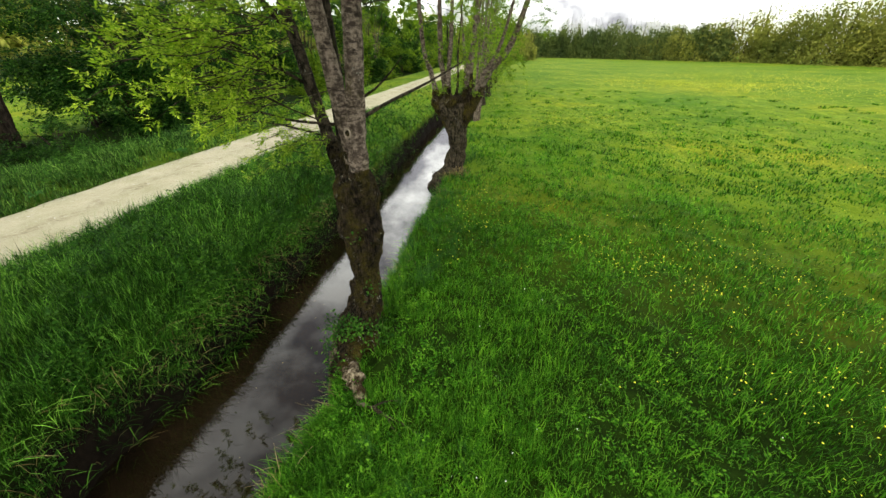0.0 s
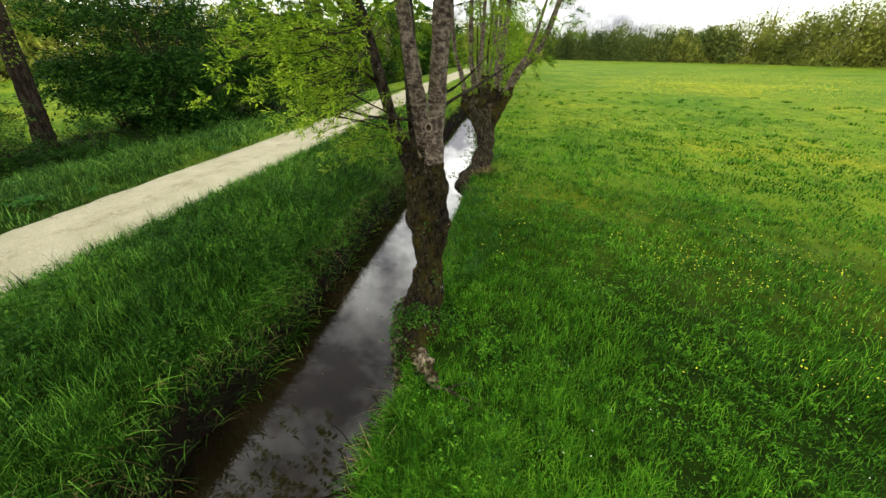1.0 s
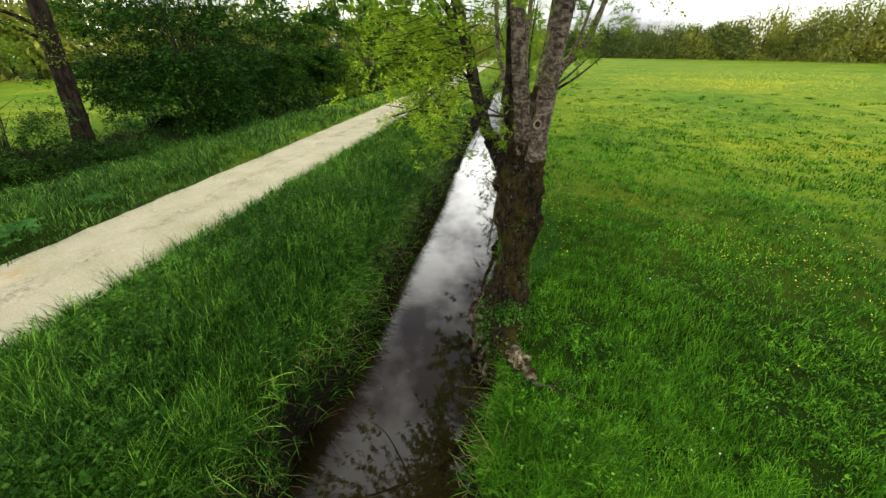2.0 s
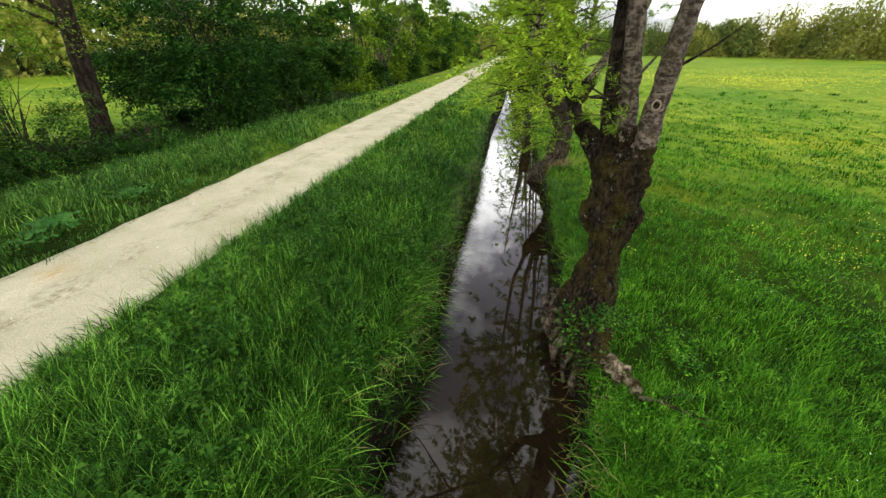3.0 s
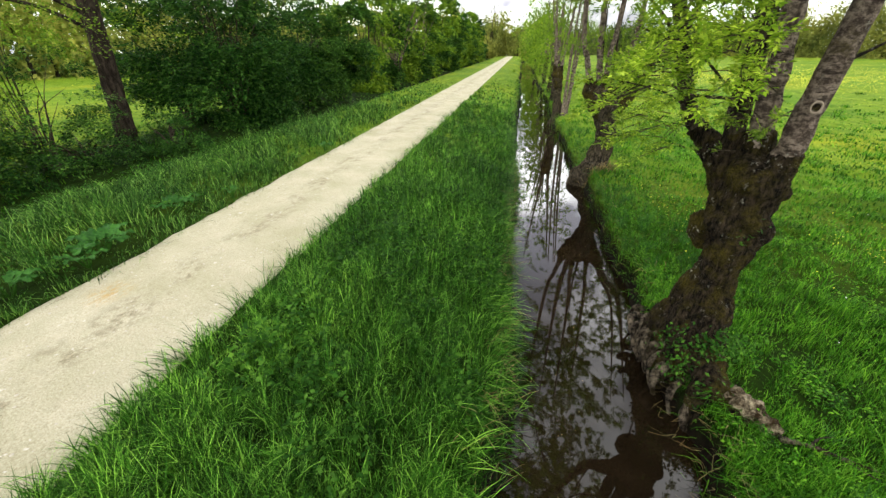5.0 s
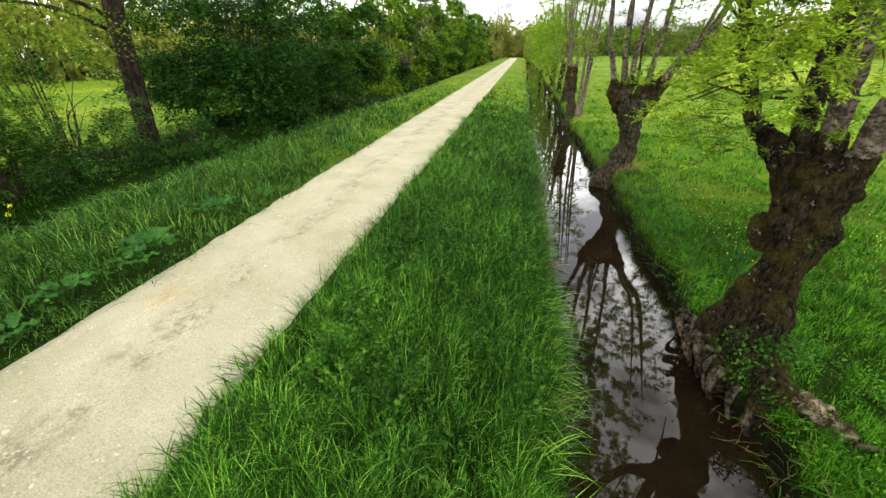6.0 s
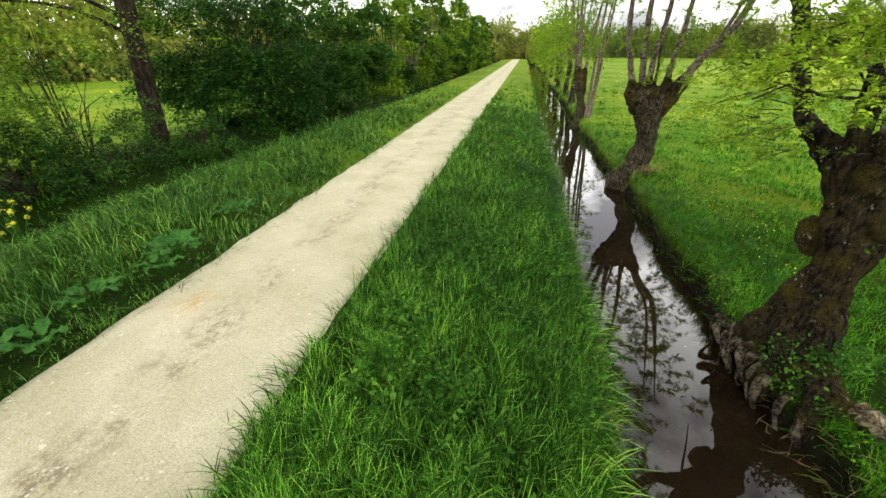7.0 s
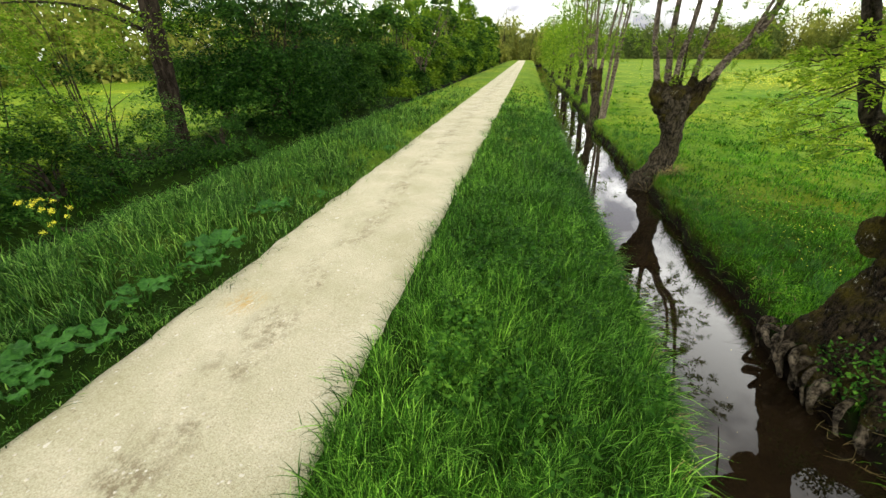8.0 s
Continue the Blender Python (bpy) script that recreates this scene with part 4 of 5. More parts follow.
shrub((-8.0, 1.4, -0.55), THIN, 1.6, 4.2, 12, 440, 26, 0.09, M_MID, 0.6, 0.04, thick=0.022)
BRAMBLE = "low dark bramble over the ditch"
shrub((-7.9, 3.6, -0.6), BRAMBLE, 1.2, 1.3, 10, 260, 36, 0.085, M_HEDGE, 0.4)
shrub((-7.6, 1.6, -0.6), BRAMBLE, 1.1, 1.6, 10, 260, 36, 0.085, M_HEDGE, 0.4)
shrub((-7.4, -0.6, -0.6), BRAMBLE, 1.2, 2.0, 10, 260, 36, 0.09, M_HEDGE, 0.4)
shrub((-8.3, 6.4, -0.6), BRAMBLE, 1.4, 0.9, 10, 220, 36, 0.08, M_HEDGE, 0.4)
shrub((-7.6, 8.8, -0.55), BRAMBLE, 1.2, 0.9, 8, 180, 36, 0.085, M_HEDGE, 0.4)

lefttree = thing("ditch_tree", (-8.95, 8.3, -0.55), "leaning dark-trunked tree at the edge of the ditch", "tree")
s = Shape()
tube(s, [(-0.05, 0, -0.2, 0.52), (0.0, 0, 0.2, 0.37), (0.12, 0, 0.8, 0.31), (0.25, 0, 1.6, 0.285), (0.69, -0.1, 4.4, 0.245), (1.1, -0.2, 7.5, 0.15), (1.3, -0.2, 10, 0.06)], 40, 18, 0.15, 3.0)
part("trunk", s.mesh("trunk", M_DITCHBARK), lefttree)
for rows in ([(0.5, 0, 3.6, 0.07), (-0.6, -0.8, 4.3, 0.05), (-2.0, -1.8, 4.4, 0.025), (-3.2, -2.6, 4.0, 0.008)], [(0.6, 0, 4.0, 0.07), (0.2, -1.4, 4.6, 0.05), (0.0, -3.0, 4.5, 0.025), (0.0, -4.4, 4.0, 0.008)], [(0.9, 0, 5.5, 0.06), (2.2, 0.4, 6.2, 0.04), (3.4, 0.6, 6.4, 0.01)]):
    s = Shape()
    tube(s, rows, 16, 8, 0.15, 3.0)
    part("limb", s.mesh("limb", M_DITCHBARK), lefttree)
s = Shape()
crown(s, rng.normal(0, 1, (150, 3)) * [2.6, 2.6, 1.5] + [0.6, -0.3, 7.2], 60, 0.4, 0.11)
crown(s, rng.normal(0, 1, (90, 3)) * [1.7, 1.7, 0.5] + [-0.6, -2.4, 3.9], 40, 0.28, 0.08)
stuff(part("crown", s.mesh("crown", M_SPRING, False), lefttree))

# ---- bare-stemmed trees in the hedge ----
def coppice(place, stems, height, flare, label, material, thick=0.05, leafy=60):
    """Pale stems that fan out from one stool, with a thin veil of young leaves."""
    t = thing("coppice_tree", place, label, "tree", "bare-stemmed trees in the hedge")
    s = Shape()
    tube(s, [(0, 0, -0.2, 0.40), (0, 0, 0.6, 0.34), (0, 0, 1.5, 0.40), (0, 0, 1.75, 0.15)], 12, 12, 0.35, 3.0, place[1])
    part("stool", s.mesh("stool", M_BARK), t)
    tips = []
    for k in range(stems):
        a, r = 2 * math.pi * k / stems + rng.normal(0, 0.3), flare * rng.uniform(0.5, 1.0)
        tip = (r * math.cos(a), r * math.sin(a), height * rng.uniform(0.75, 1.0))
        s = Shape()
        tube(s, [(0.15 * math.cos(a), 0.15 * math.sin(a), 1.3, thick), (0.35 * tip[0], 0.35 * tip[1], 1.3 + 0.35 * tip[2], 0.7 * thick), (0.75 * tip[0], 0.75 * tip[1], 0.8 * tip[2] + 0.6, 0.4 * thick), (*tip, 0.006)], 14, 6, 0.12, 4.0, k)
        part("stem", s.mesh("stem", material), t)
        tips += [tip, tuple(0.7 * v for v in tip)]
    s = Shape()
    feet = np.repeat(np.array(tips), leafy // len(tips) + 1, 0)
    feet = feet + rng.normal(0, 0.5, feet.shape)
    fronds(s, feet, rng.normal(0, 1, feet.shape) * [1, 1, 0.4], 16, 0.7, 0.12 + 0.002 * place[1])
    stuff(part("foliage", s.mesh("foliage", M_SPRING, False), t))


PALE = "stool of pale bare stems fanning out above the hedge"
coppice((-6.9, 34.5, -0.55), 13, 7.5, 3.2, PALE, M_LIMB, 0.07)
coppice((-7.3, 45.0, -0.55), 11, 8.5, 3.0, PALE, M_LIMB, 0.08)
arch = thing("overhanging_tree", (-9.4, 17.5, -0.55), "dark bare tree whose crooked branches arch over the hedge", "tree")
s = Shape()
tube(s, [(0, 0, -0.2, 0.22), (0.1, 0, 2.5, 0.17), (0.3, -0.3, 4.6, 0.12), (0.8, -0.8, 6.4, 0.06)], 18, 10, 0.2, 3.0)
part("trunk", s.mesh("trunk", M_DITCHBARK), arch)
for rows in ([(0.3, -0.3, 4.4, 0.085), (1.2, -1.2, 4.9, 0.070), (2.0, -2.6, 4.75, 0.050), (2.5, -4.0, 5.1, 0.020)],
             [(0.3, -0.2, 4.2, 0.080), (1.4, 0.3, 4.5, 0.065), (2.2, 1.2, 4.2, 0.045), (2.7, 2.4, 4.45, 0.014)],
             [(1.2, -1.2, 4.9, 0.045), (1.7, -1.3, 5.5, 0.032), (2.3, -1.7, 6.1, 0.010)],
             [(1.4, 0.3, 4.5, 0.040), (1.9, 0.2, 5.1, 0.030), (2.1, 0.7, 5.8, 0.010)],
             [(0.7, -0.7, 4.7, 0.040), (1.2, -0.2, 5.5, 0.028), (1.4, 0.4, 6.2, 0.010)]):
    s = Shape()
    tube(s, rows, 18, 7, 0.3, 3.0, rows[0][2])
    part("branch", s.mesh("branch", M_DITCHBARK), arch)

# ---- trees further along the stream ----
for k, y in enumerate((27, 33, 40, 48, 57, 66, 76, 88)):
    x = 6.95 + rng.uniform(-0.2, 0.4)
    t = thing("streamside_tree", (x, y, -0.85), "slender streamside tree with fresh yellow-green leaves", "tree", "trees along the stream")
    s = Shape()
    tube(s, [(0, 0, -0.2, 0.3), (0, 0, 1.0, 0.17), (0.1, 0, 2.2, 0.2), (0.1, 0, 2.6, 0.1)], 12, 10, 0.3, 3.0, y)
    part("trunk", s.mesh("trunk", M_DARKLIMB), t)
    for j in range(6):
        a = rng.uniform(0, 6.28)
        s = Shape()
        tube(s, [(0, 0, 2.2, 0.1), (0.4 * math.cos(a), 0.4 * math.sin(a), 4, 0.07), (1.1 * math.cos(a), 1.1 * math.sin(a), 8, 0.02)], 8, 6)
        part("limb", s.mesh("limb", M_LIMB), t)
    s = Shape()
    feet = rng.normal(0, 1, (240, 3)) * [1.1, 1.4, 1.8] + [-0.3, 0, 4.4]
    fronds(s, feet, rng.normal(0, 1, feet.shape) * [1, 1, 0.5], 20, 0.8, 0.10 + 0.0022 * y)
    stuff(part("crown", s.mesh("crown", M_SPRING, False), t))


# ---- woods round the fields ----
def woods(name, line, count, heights, wide, size, label, material, dense=26, per=38, upright=0.8, bare=3, foot=0.0):
    """A belt of trees: each a domed crown of hanging leaf clumps on a trunk, with bare twigs above it."""
    ls, ts = Shape(), Shape()
    way = spline([(*p, 0, 0) for p in line], 400)
    for k in range(count):
        x, y, _, _ = way[int((k + rng.uniform(0, 1)) / count * 399)]
        x, y = x + rng.normal(0, 2.0), y + rng.normal(0, 2.0)
        h = np.interp(k / count, np.linspace(0, 1, len(heights)), heights) * rng.uniform(0.68, 1.22)
        w = wide * rng.uniform(0.7, 1.3) * h / 12
        lean = rng.normal(0, 0.6)
        tube(ts, [(x, y, -1.0, 0.28), (x + 0.4 * lean, y, h * 0.45, 0.18), (x + lean, y, h, 0.03)], 6, 5)
        for _ in range(bare):
            a = rng.uniform(0, 6.28)
            tube(ts, [(x + 0.4 * lean, y, h * 0.4, 0.10), (x + 0.5 * w * math.cos(a), y + 0.5 * w * math.sin(a), 0.75 * h, 0.05), (x + w * rng.uniform(0.4, 0.9) * math.cos(a), y + w * math.sin(a), h * rng.uniform(0.86, 1.06), 0.015)], 5, 4)
        d = rng.normal(0, 1, (dense, 3))
        d /= np.linalg.norm(d, axis=1)[:, None]
        d[:, 2] = np.abs(d[:, 2]) - foot * rng.uniform(0, 1, dense)
        c = np.array([x + 0.5 * lean, y, h * 0.40]) + d * rng.uniform(0.45, 1.0, dense)[:, None] ** 0.6 * [w, w, h * 0.55]
        c = np.repeat(c, per, 0) + rng.normal(0, 1, (dense * per, 3)).clip(-1.6, 1.6) * [0.24 * w, 0.24 * w, 0.085 * h]
        c[:, 2] = np.maximum(c[:, 2], -0.6)
        leaves(ls, c, rng.normal(0, 1, c.shape) * [1, 1, upright] + [0, 0, -upright], size * rng.uniform(0.6, 1.4, len(c)), 0.5)
    ob = tagged(new(name), label, "woods", kind="stuff")
    part("foliage", ls.mesh("foliage", material, False), ob)
    part("trunk", ts.mesh("trunk", M_DARKLIMB), ob)


woods("ivy_woods", [(14, 222), (30, 215), (48, 203), (66, 180), (84, 156)], 64, (14, 14, 12, 11), 3.2, 0.85, "far trees with dark ivy-clad trunks beyond the meadow", M_HAZYIVY, 34, 40, 0.9, 1, 1.6)
woods("willow_woods", [(66, 186), (84, 160), (105, 128), (122, 108), (150, 72), (172, 40)], 62, (10, 15, 21, 24, 24), 4.6, 0.8, "far belt of domed yellow-green willows beyond the meadow", M_HAZYWOODS, 50, 48, 0.6, 1, 1.5)
woods("bare_woods", [(30, 232), (70, 205), (100, 168), (135, 125), (165, 85)], 22, (15, 19, 24, 20), 3.4, 0.5, "tall thin-leaved trees standing behind the woods", M_HAZYWOODS, 12, 26, 1.0, 7)
woods("left_woods", [(-75, -10), (-68, 25), (-56, 60), (-40, 100), (-20, 140), (8, 165)], 70, (14, 15), 5.2, 1.1, "far line of trees beyond the ditch field", M_HAZYWOODS, 34, 26, 0.6, 2, 1.3)
woods("end_woods", [(-16, 132), (-4, 146), (6, 150), (16, 165)], 26, (10, 10), 3.6, 0.85, "trees closing the far end of the path", M_HAZYWOODS, 32, 34, 1.0, 3, 1.3)


# ---- grass ----
DOCKS = ((-1.00, 0.85, 0.30, 14), (-0.82, 0.45, 0.22, 8), (-1.12, 2.25, 0.26, 10), (-0.70, 3.1, 0.15, 7), (-0.66, 6.9, 0.20, 7), (-1.00, -0.28, 0.24, 10), (-0.75, -0.95, 0.22, 8), (-1.05, -1.25, 0.28, 9), (-0.80, -1.55, 0.22, 8))


def keep_grass(x, y):
    z = ground_z(x, y)
    wet = (x > 4.2) & (x < 7.2) & (z < np.where(x < 5.7, -1.08 - 0.18 * np.sin(y * 5.3) * np.sin(y * 2.2 + 1), -1.12))
    on_path = (x > -0.50 + 0.05 * np.sin(y * 3.1)) & (x < 1.72 + 0.05 * np.sin(y * 2.3 + 1))
    return z, ~(wet | on_path)


def long_blades(shape, roots, height, width, lean, turn):
    """Arching blades in three steps for the grass near by."""
    n = len(roots)
    out = np.stack([np.cos(turn), np.sin(turn), np.zeros(n)], 1)
    side = np.stack([-np.sin(turn), np.cos(turn), np.zeros(n)], 1)
    h, w, l = height[:, None], width[:, None] * 0.5, (lean * height)[:, None]
    up = np.array([0, 0, 1.0])
    drop = (0.28 * lean**1.5)[:, None]
    rows = []
    for u, f in ((0.0, 1.0), (0.4, 1.0), (0.75, 0.7)):
        c = roots + up * h * (u - drop * u**3) + out * l * u**2
        rows += [c - side * w * f, c + side * w * f]
    rows.append(roots + up * h * (1 - drop) + out * l)
    v = np.stack(rows, 1).reshape(-1, 3)
    k = np.arange(n)[:, None] * 7
    shape.add(v, np.concatenate([k + [0, 1, 3, 2], k + [2, 3, 5, 4]]), k + [4, 5, 6])


NEAR_Y, NEAR_X0, NEAR_X1 = -2.9, 3.0, 8.7


def sown(n, reach, least):
    """Places that thin out with their distance from the walk, and that distance."""
    r = least * (reach / least) ** rng.uniform(0, 1, n)
    a = rng.uniform(-0.25, np.pi + 0.25, n)
    x = rng.uniform(NEAR_X0, NEAR_X1, n) + r * np.cos(a)
    y = NEAR_Y + r * np.sin(a)
    d = np.hypot(x - np.clip(x, NEAR_X0, NEAR_X1), y - NEAR_Y)
    return x, y, d


def turf(name, label, count, inside, material, height, thin, lean=(0.1, 1.0), tufts=(), fringe=(), reach=60.0, fade=40.0):
    """Blades of grass where inside(x, y) holds, wider and fewer far off. tufts: x0, x1, y0, y1, tufts in a square metre, height; fringe: x, y0, y1, blades in a metre, height, way."""
    s = Shape()
    x, y, d = sown(count, reach, 1.4)
    z, ok = keep_grass(x, y)
    ok &= inside(x, y) & (rng.uniform(0, 1, count) < (fade - d) / (0.6 * fade))
    fine = np.sin(x * 15.3 + 2 * np.sin(y * 6.1)) * np.sin(y * 13.7 + 2 * np.sin(x * 7.3))
    lumps = 0.7 * fine * np.clip(1.3 - d / 14, 0, 1) + np.sin(x * 5.1 + 2 * np.sin(y * 3.3)) * np.sin(y * 4.7 + 2 * np.sin(x * 2.9)) + 0.7 * np.sin(x * 1.3 + y * 0.9) * np.sin(y * 1.1 - x * 0.7)
    ok &= rng.uniform(0, 1, count) < np.clip(0.70 + 0.35 * lumps, 0.08, 1)
    x, y, z, d, lumps = x[ok], y[ok], z[ok], d[ok], lumps[ok]
    n = len(x)
    h = height * np.clip(1 + 0.42 * lumps, 0.3, 2) * rng.uniform(0.4, 1.35, n)
    h *= np.clip(1.15 - d / 45, 0.4, 1)
    h *= np.clip(0.35 + 1.2 * np.abs(x + 0.5), 0.42, 1) * np.clip(0.75 + 1.2 * np.abs(x - 1.72), 0, 1)
    h *= 1 - 0.55 * np.exp(-(((x - 9.95 - 0.12 * np.sin(y)) / 0.28) ** 2))
    for cx, cy, size, _ in DOCKS:
        h *= 1 - 0.72 * (np.hypot(x - cx, y - cy) < 1.5 * size)
    w = np.maximum(thin, 0.0016 * d) * rng.uniform(0.55, 1.45, n)
    turn = 1.5 * np.sin(x * 0.9 + y) + rng.normal(0, 1.8, n)
    ln = rng.uniform(*lean, n)
    roots = np.stack([x, y, z - 0.01], 1)
    close = d < 7
    ln = ln + 0.35 * np.clip((d - 5) / 4, 0, 1)
    for pick, make in ((close, long_blades), (~close, blades)):
        if pick.any():
            make(s, roots[pick], h[pick], w[pick], ln[pick], turn[pick])
    for x0, x1, y0, y1, dense, tall in tufts:
        n = int((x1 - x0) * (y1 - y0) * dense)
        x, y = rng.uniform(x0, x1, n), rng.uniform(y0, y1, n)
        z, ok = keep_grass(x, y)
        x, y, z = x[ok], y[ok], z[ok]
        m = 30
        r = np.repeat(np.stack([x, y, z - 0.01], 1), m, 0) + rng.normal(0, 0.035, (len(x) * m, 3)) * [1, 1, 0]
        big = np.repeat(rng.uniform(0.6, 1.3, len(x)), m)
        long_blades(s, r, tall * big * rng.uniform(0.6, 1.2, len(r)), rng.uniform(0.003, 0.007, len(r)), rng.uniform(0.15, 1.0, len(r)), rng.uniform(0, 2 * np.pi, len(r)))
    for x0, y0, y1, dense, tall, to in fringe:
        n = int((y1 - y0) * dense)
        y = rng.uniform(y0, y1, n)
        y = y[rng.uniform(0, 1, n) < 0.6 + 0.4 * np.sin(y * 3.1 + x0) * np.sin(y * 1.3)]
        n = len(y)
        x = x0 + wander(y) + rng.normal(0, 0.12, n)
        long_blades(s, np.stack([x, y, ground_z(x, y)], 1), tall * rng.uniform(0.4, 1.4, n), rng.uniform(0.005, 0.010, n), rng.uniform(0.4, 2.2 if 4.4 < x0 < 5 else 1.9, n), to + rng.normal(0, 0.8, n))
    return tagged(new(name, s.mesh(name, material)), label, "grass", kind="stuff")


turf("verge_grass", "long lush green grass between path and stream", 880000, lambda x, y: (x > 1.6) & (x < 4.78) & (y < 115), M_GRASS, 0.20, 0.0042,
     tufts=[(1.85, 4.35, -3.4, 6, 34, 0.31), (1.85, 4.35, 6, 16, 12, 0.31), (4.30, 4.74, -3.2, 10, 40, 0.20)],
     fringe=[(4.38, -3.5, 12, 300, 0.24, 0.0), (4.48, -3.5, 14, 260, 0.21, 0.0), (4.55, -3.5, 14, 240, 0.17, 0.0), (1.86, -3.5, 14, 170, 0.16, 3.14), (4.34, 12, 40, 100, 0.28, 0.0)])
turf("ditch_grass", "soft grey-green seeding grass on the verge between path and ditch", 760000, lambda x, y: (x > -6.2) & (x < -0.5) & (y < 115), M_SOFT, 0.25, 0.007,
     tufts=[(-3.6, -1.5, -2.6, 8, 9, 0.38), (-4.5, -0.8, 8, 16, 4, 0.42)], fringe=[(-0.62, -2.6, 20, 110, 0.14, 0.0)])
turf("meadow_grass", "bright green meadow grass", 740000, lambda x, y: x > 6.5, M_MEADOW, 0.125, 0.0055,
     tufts=[(7.0, 9.5, -2.5, 6, 14, 0.20), (9.5, 15, -1, 10, 2.5, 0.18)], fringe=[(6.90, -2.4, 12, 420, 0.17, 3.14), (6.90, 12, 40, 100, 0.34, 3.14)])
def tussocks(name, label, count, inside, material, tall, reach):
    """Tufts that stand above the meadow, with wider blades further off."""
    s = Shape()
    x, y, d = sown(count, reach, 3.0)
    z, ok = keep_grass(x, y)
    ok &= inside(x, y) & (np.sin(x * 0.9 + 1.3 * np.sin(y * 0.5)) * np.sin(y * 0.8 + 1.1 * np.sin(x * 0.6)) > rng.uniform(-0.6, 0.5, count))
    x, y, z, d = x[ok], y[ok], z[ok], d[ok]
    m = 16
    k = np.repeat(np.arange(len(x)), m)
    a = rng.uniform(0, 2 * np.pi, len(k))
    r = 0.10 * np.sqrt(rng.uniform(0, 1, len(k))) * (1 + d[k] / 20)
    roots = np.stack([x[k] + r * np.cos(a), y[k] + r * np.sin(a), z[k] - 0.01], 1)
    blades(s, roots, tall * rng.uniform(0.6, 1.3, len(x))[k] * rng.uniform(0.6, 1.2, len(k)), np.maximum(0.006, 0.0014 * d[k]) * rng.uniform(0.6, 1.4, len(k)), rng.uniform(0.2, 1.1, len(k)), a + rng.normal(0, 0.6, len(k)))
    return tagged(new(name, s.mesh(name, material)), label, "grass", kind="stuff")


tussocks("meadow_tussocks", "taller darker tufts scattered over the meadow", 5200, lambda x, y: x > 8.0, M_MEADOW, 0.19, 45.0)
turf("dead_grass", "straw-coloured dead grass hanging from the bank", 0, lambda x, y: x > 1e9, M_DRY, 0.2, 0.005, fringe=[(4.50, -3.5, 10, 70, 0.20, 0.0), (6.88, -2.4, 8, 26, 0.20, 3.14)])
turf("field_grass", "grass of the field beyond the ditch", 160000, lambda x, y: x < -6.2, M_MEADOW, 0.20, 0.014)
turf("sedge", "coarse bluish tufts of sedge on the stream bank", 0, lambda x, y: x > 1e9, M_DOCK, 0.3, 0.01, tufts=[(6.8, 7.9, 2.2, 7.6, 7, 0.36), (6.8, 7.8, 9.5, 16, 4, 0.4), (7.1, 8.6, -2.2, 0.4, 4, 0.24)])


# ---- weeds and flowers ----
def weeds(name, label, zones, material, size):
    """Leafy weeds: short stems with pairs of broad leaves. zones: x0, x1, y0, y1, plants in a square metre, height."""
    s = Shape()
    for x0, x1, y0, y1, dense, tall in zones:
        n = int((x1 - x0) * (y1 - y0) * dense)
        x, y = rng.uniform(x0, x1, n), rng.uniform(y0, y1, n)
        ok = (np.sin(x * 2.3 + 1.7 * np.sin(y * 1.1)) * np.sin(y * 1.9 + 1.3 * np.sin(x * 1.7)) > rng.uniform(-0.5, 0.5, n)) & keep_grass(x, y)[1]
        x, y = x[ok], y[ok]
        z = ground_z(x, y)
        h = tall * rng.uniform(0.5, 1.3, len(x))
        for j, u in enumerate((0.35, 0.6, 0.8, 1.0, 1.0)):
            for side in (0.0, np.pi):
                a = j * 1.57 + side + rng.normal(0, 0.4, len(x))
                c = np.stack([x + rng.normal(0, 0.02, len(x)), y + rng.normal(0, 0.02, len(x)), z + h * u], 1)
                w = np.stack([np.cos(a), np.sin(a), rng.uniform(-0.3, 0.4, len(x))], 1)
                leaves(s, c, w, size * rng.uniform(0.6, 1.3, len(x)) * (1.15 - 0.4 * u), 0.62)
    return tagged(new(name, s.mesh(name, material, False)), label, "weeds", kind="stuff")


weeds("nettles", "young nettles among the long grass", [(2.3, 4.62, -3.4, 3, 150, 0.28), (2.3, 4.6, 3, 8, 80, 0.28), (2.3, 4.5, 8, 16, 24, 0.26), (4.05, 4.62, -3.4, 9, 260, 0.16), (-4.3, -0.8, -2, 9, 30, 0.26)], M_WEED, 0.066)
weeds("meadow_herbs", "low clover and herbs in the meadow", [(6.6, 12, -2.6, 7, 60, 0.09), (6.7, 8.2, -1.2, 3.0, 80, 0.17)], M_MEADOW, 0.045)


def blossoms(name, label, material, spots, size, petals=5):
    """Small open flowers on thin stems. spots: x, y, height arrays."""
    s = Shape()
    x, y, h, big = spots
    n = len(x)
    c = np.stack([x, y, ground_z(x, y) + h], 1)
    tilt = rng.normal(0, 0.35, (n, 2))
    v = [c - np.array([0, 0, 0.25]) * (size * big)[:, None]]
    for k in range(petals):
        a = 2 * np.pi * k / petals
        dx, dy = np.cos(a) * size * big * 0.5, np.sin(a) * size * big * 0.5
        v.append(c + np.stack([dx, dy, dx * tilt[:, 0] + dy * tilt[:, 1]], 1))
    v = np.stack(v, 1).reshape(-1, 3)
    k = np.arange(n)[:, None] * (petals + 1)
    s.add(v, (), np.concatenate([k + [0, 1 + j, 1 + (j + 1) % petals] for j in range(petals)]))
    return tagged(new(name, s.mesh(name, material, False)), label, "flowers", kind="stuff")


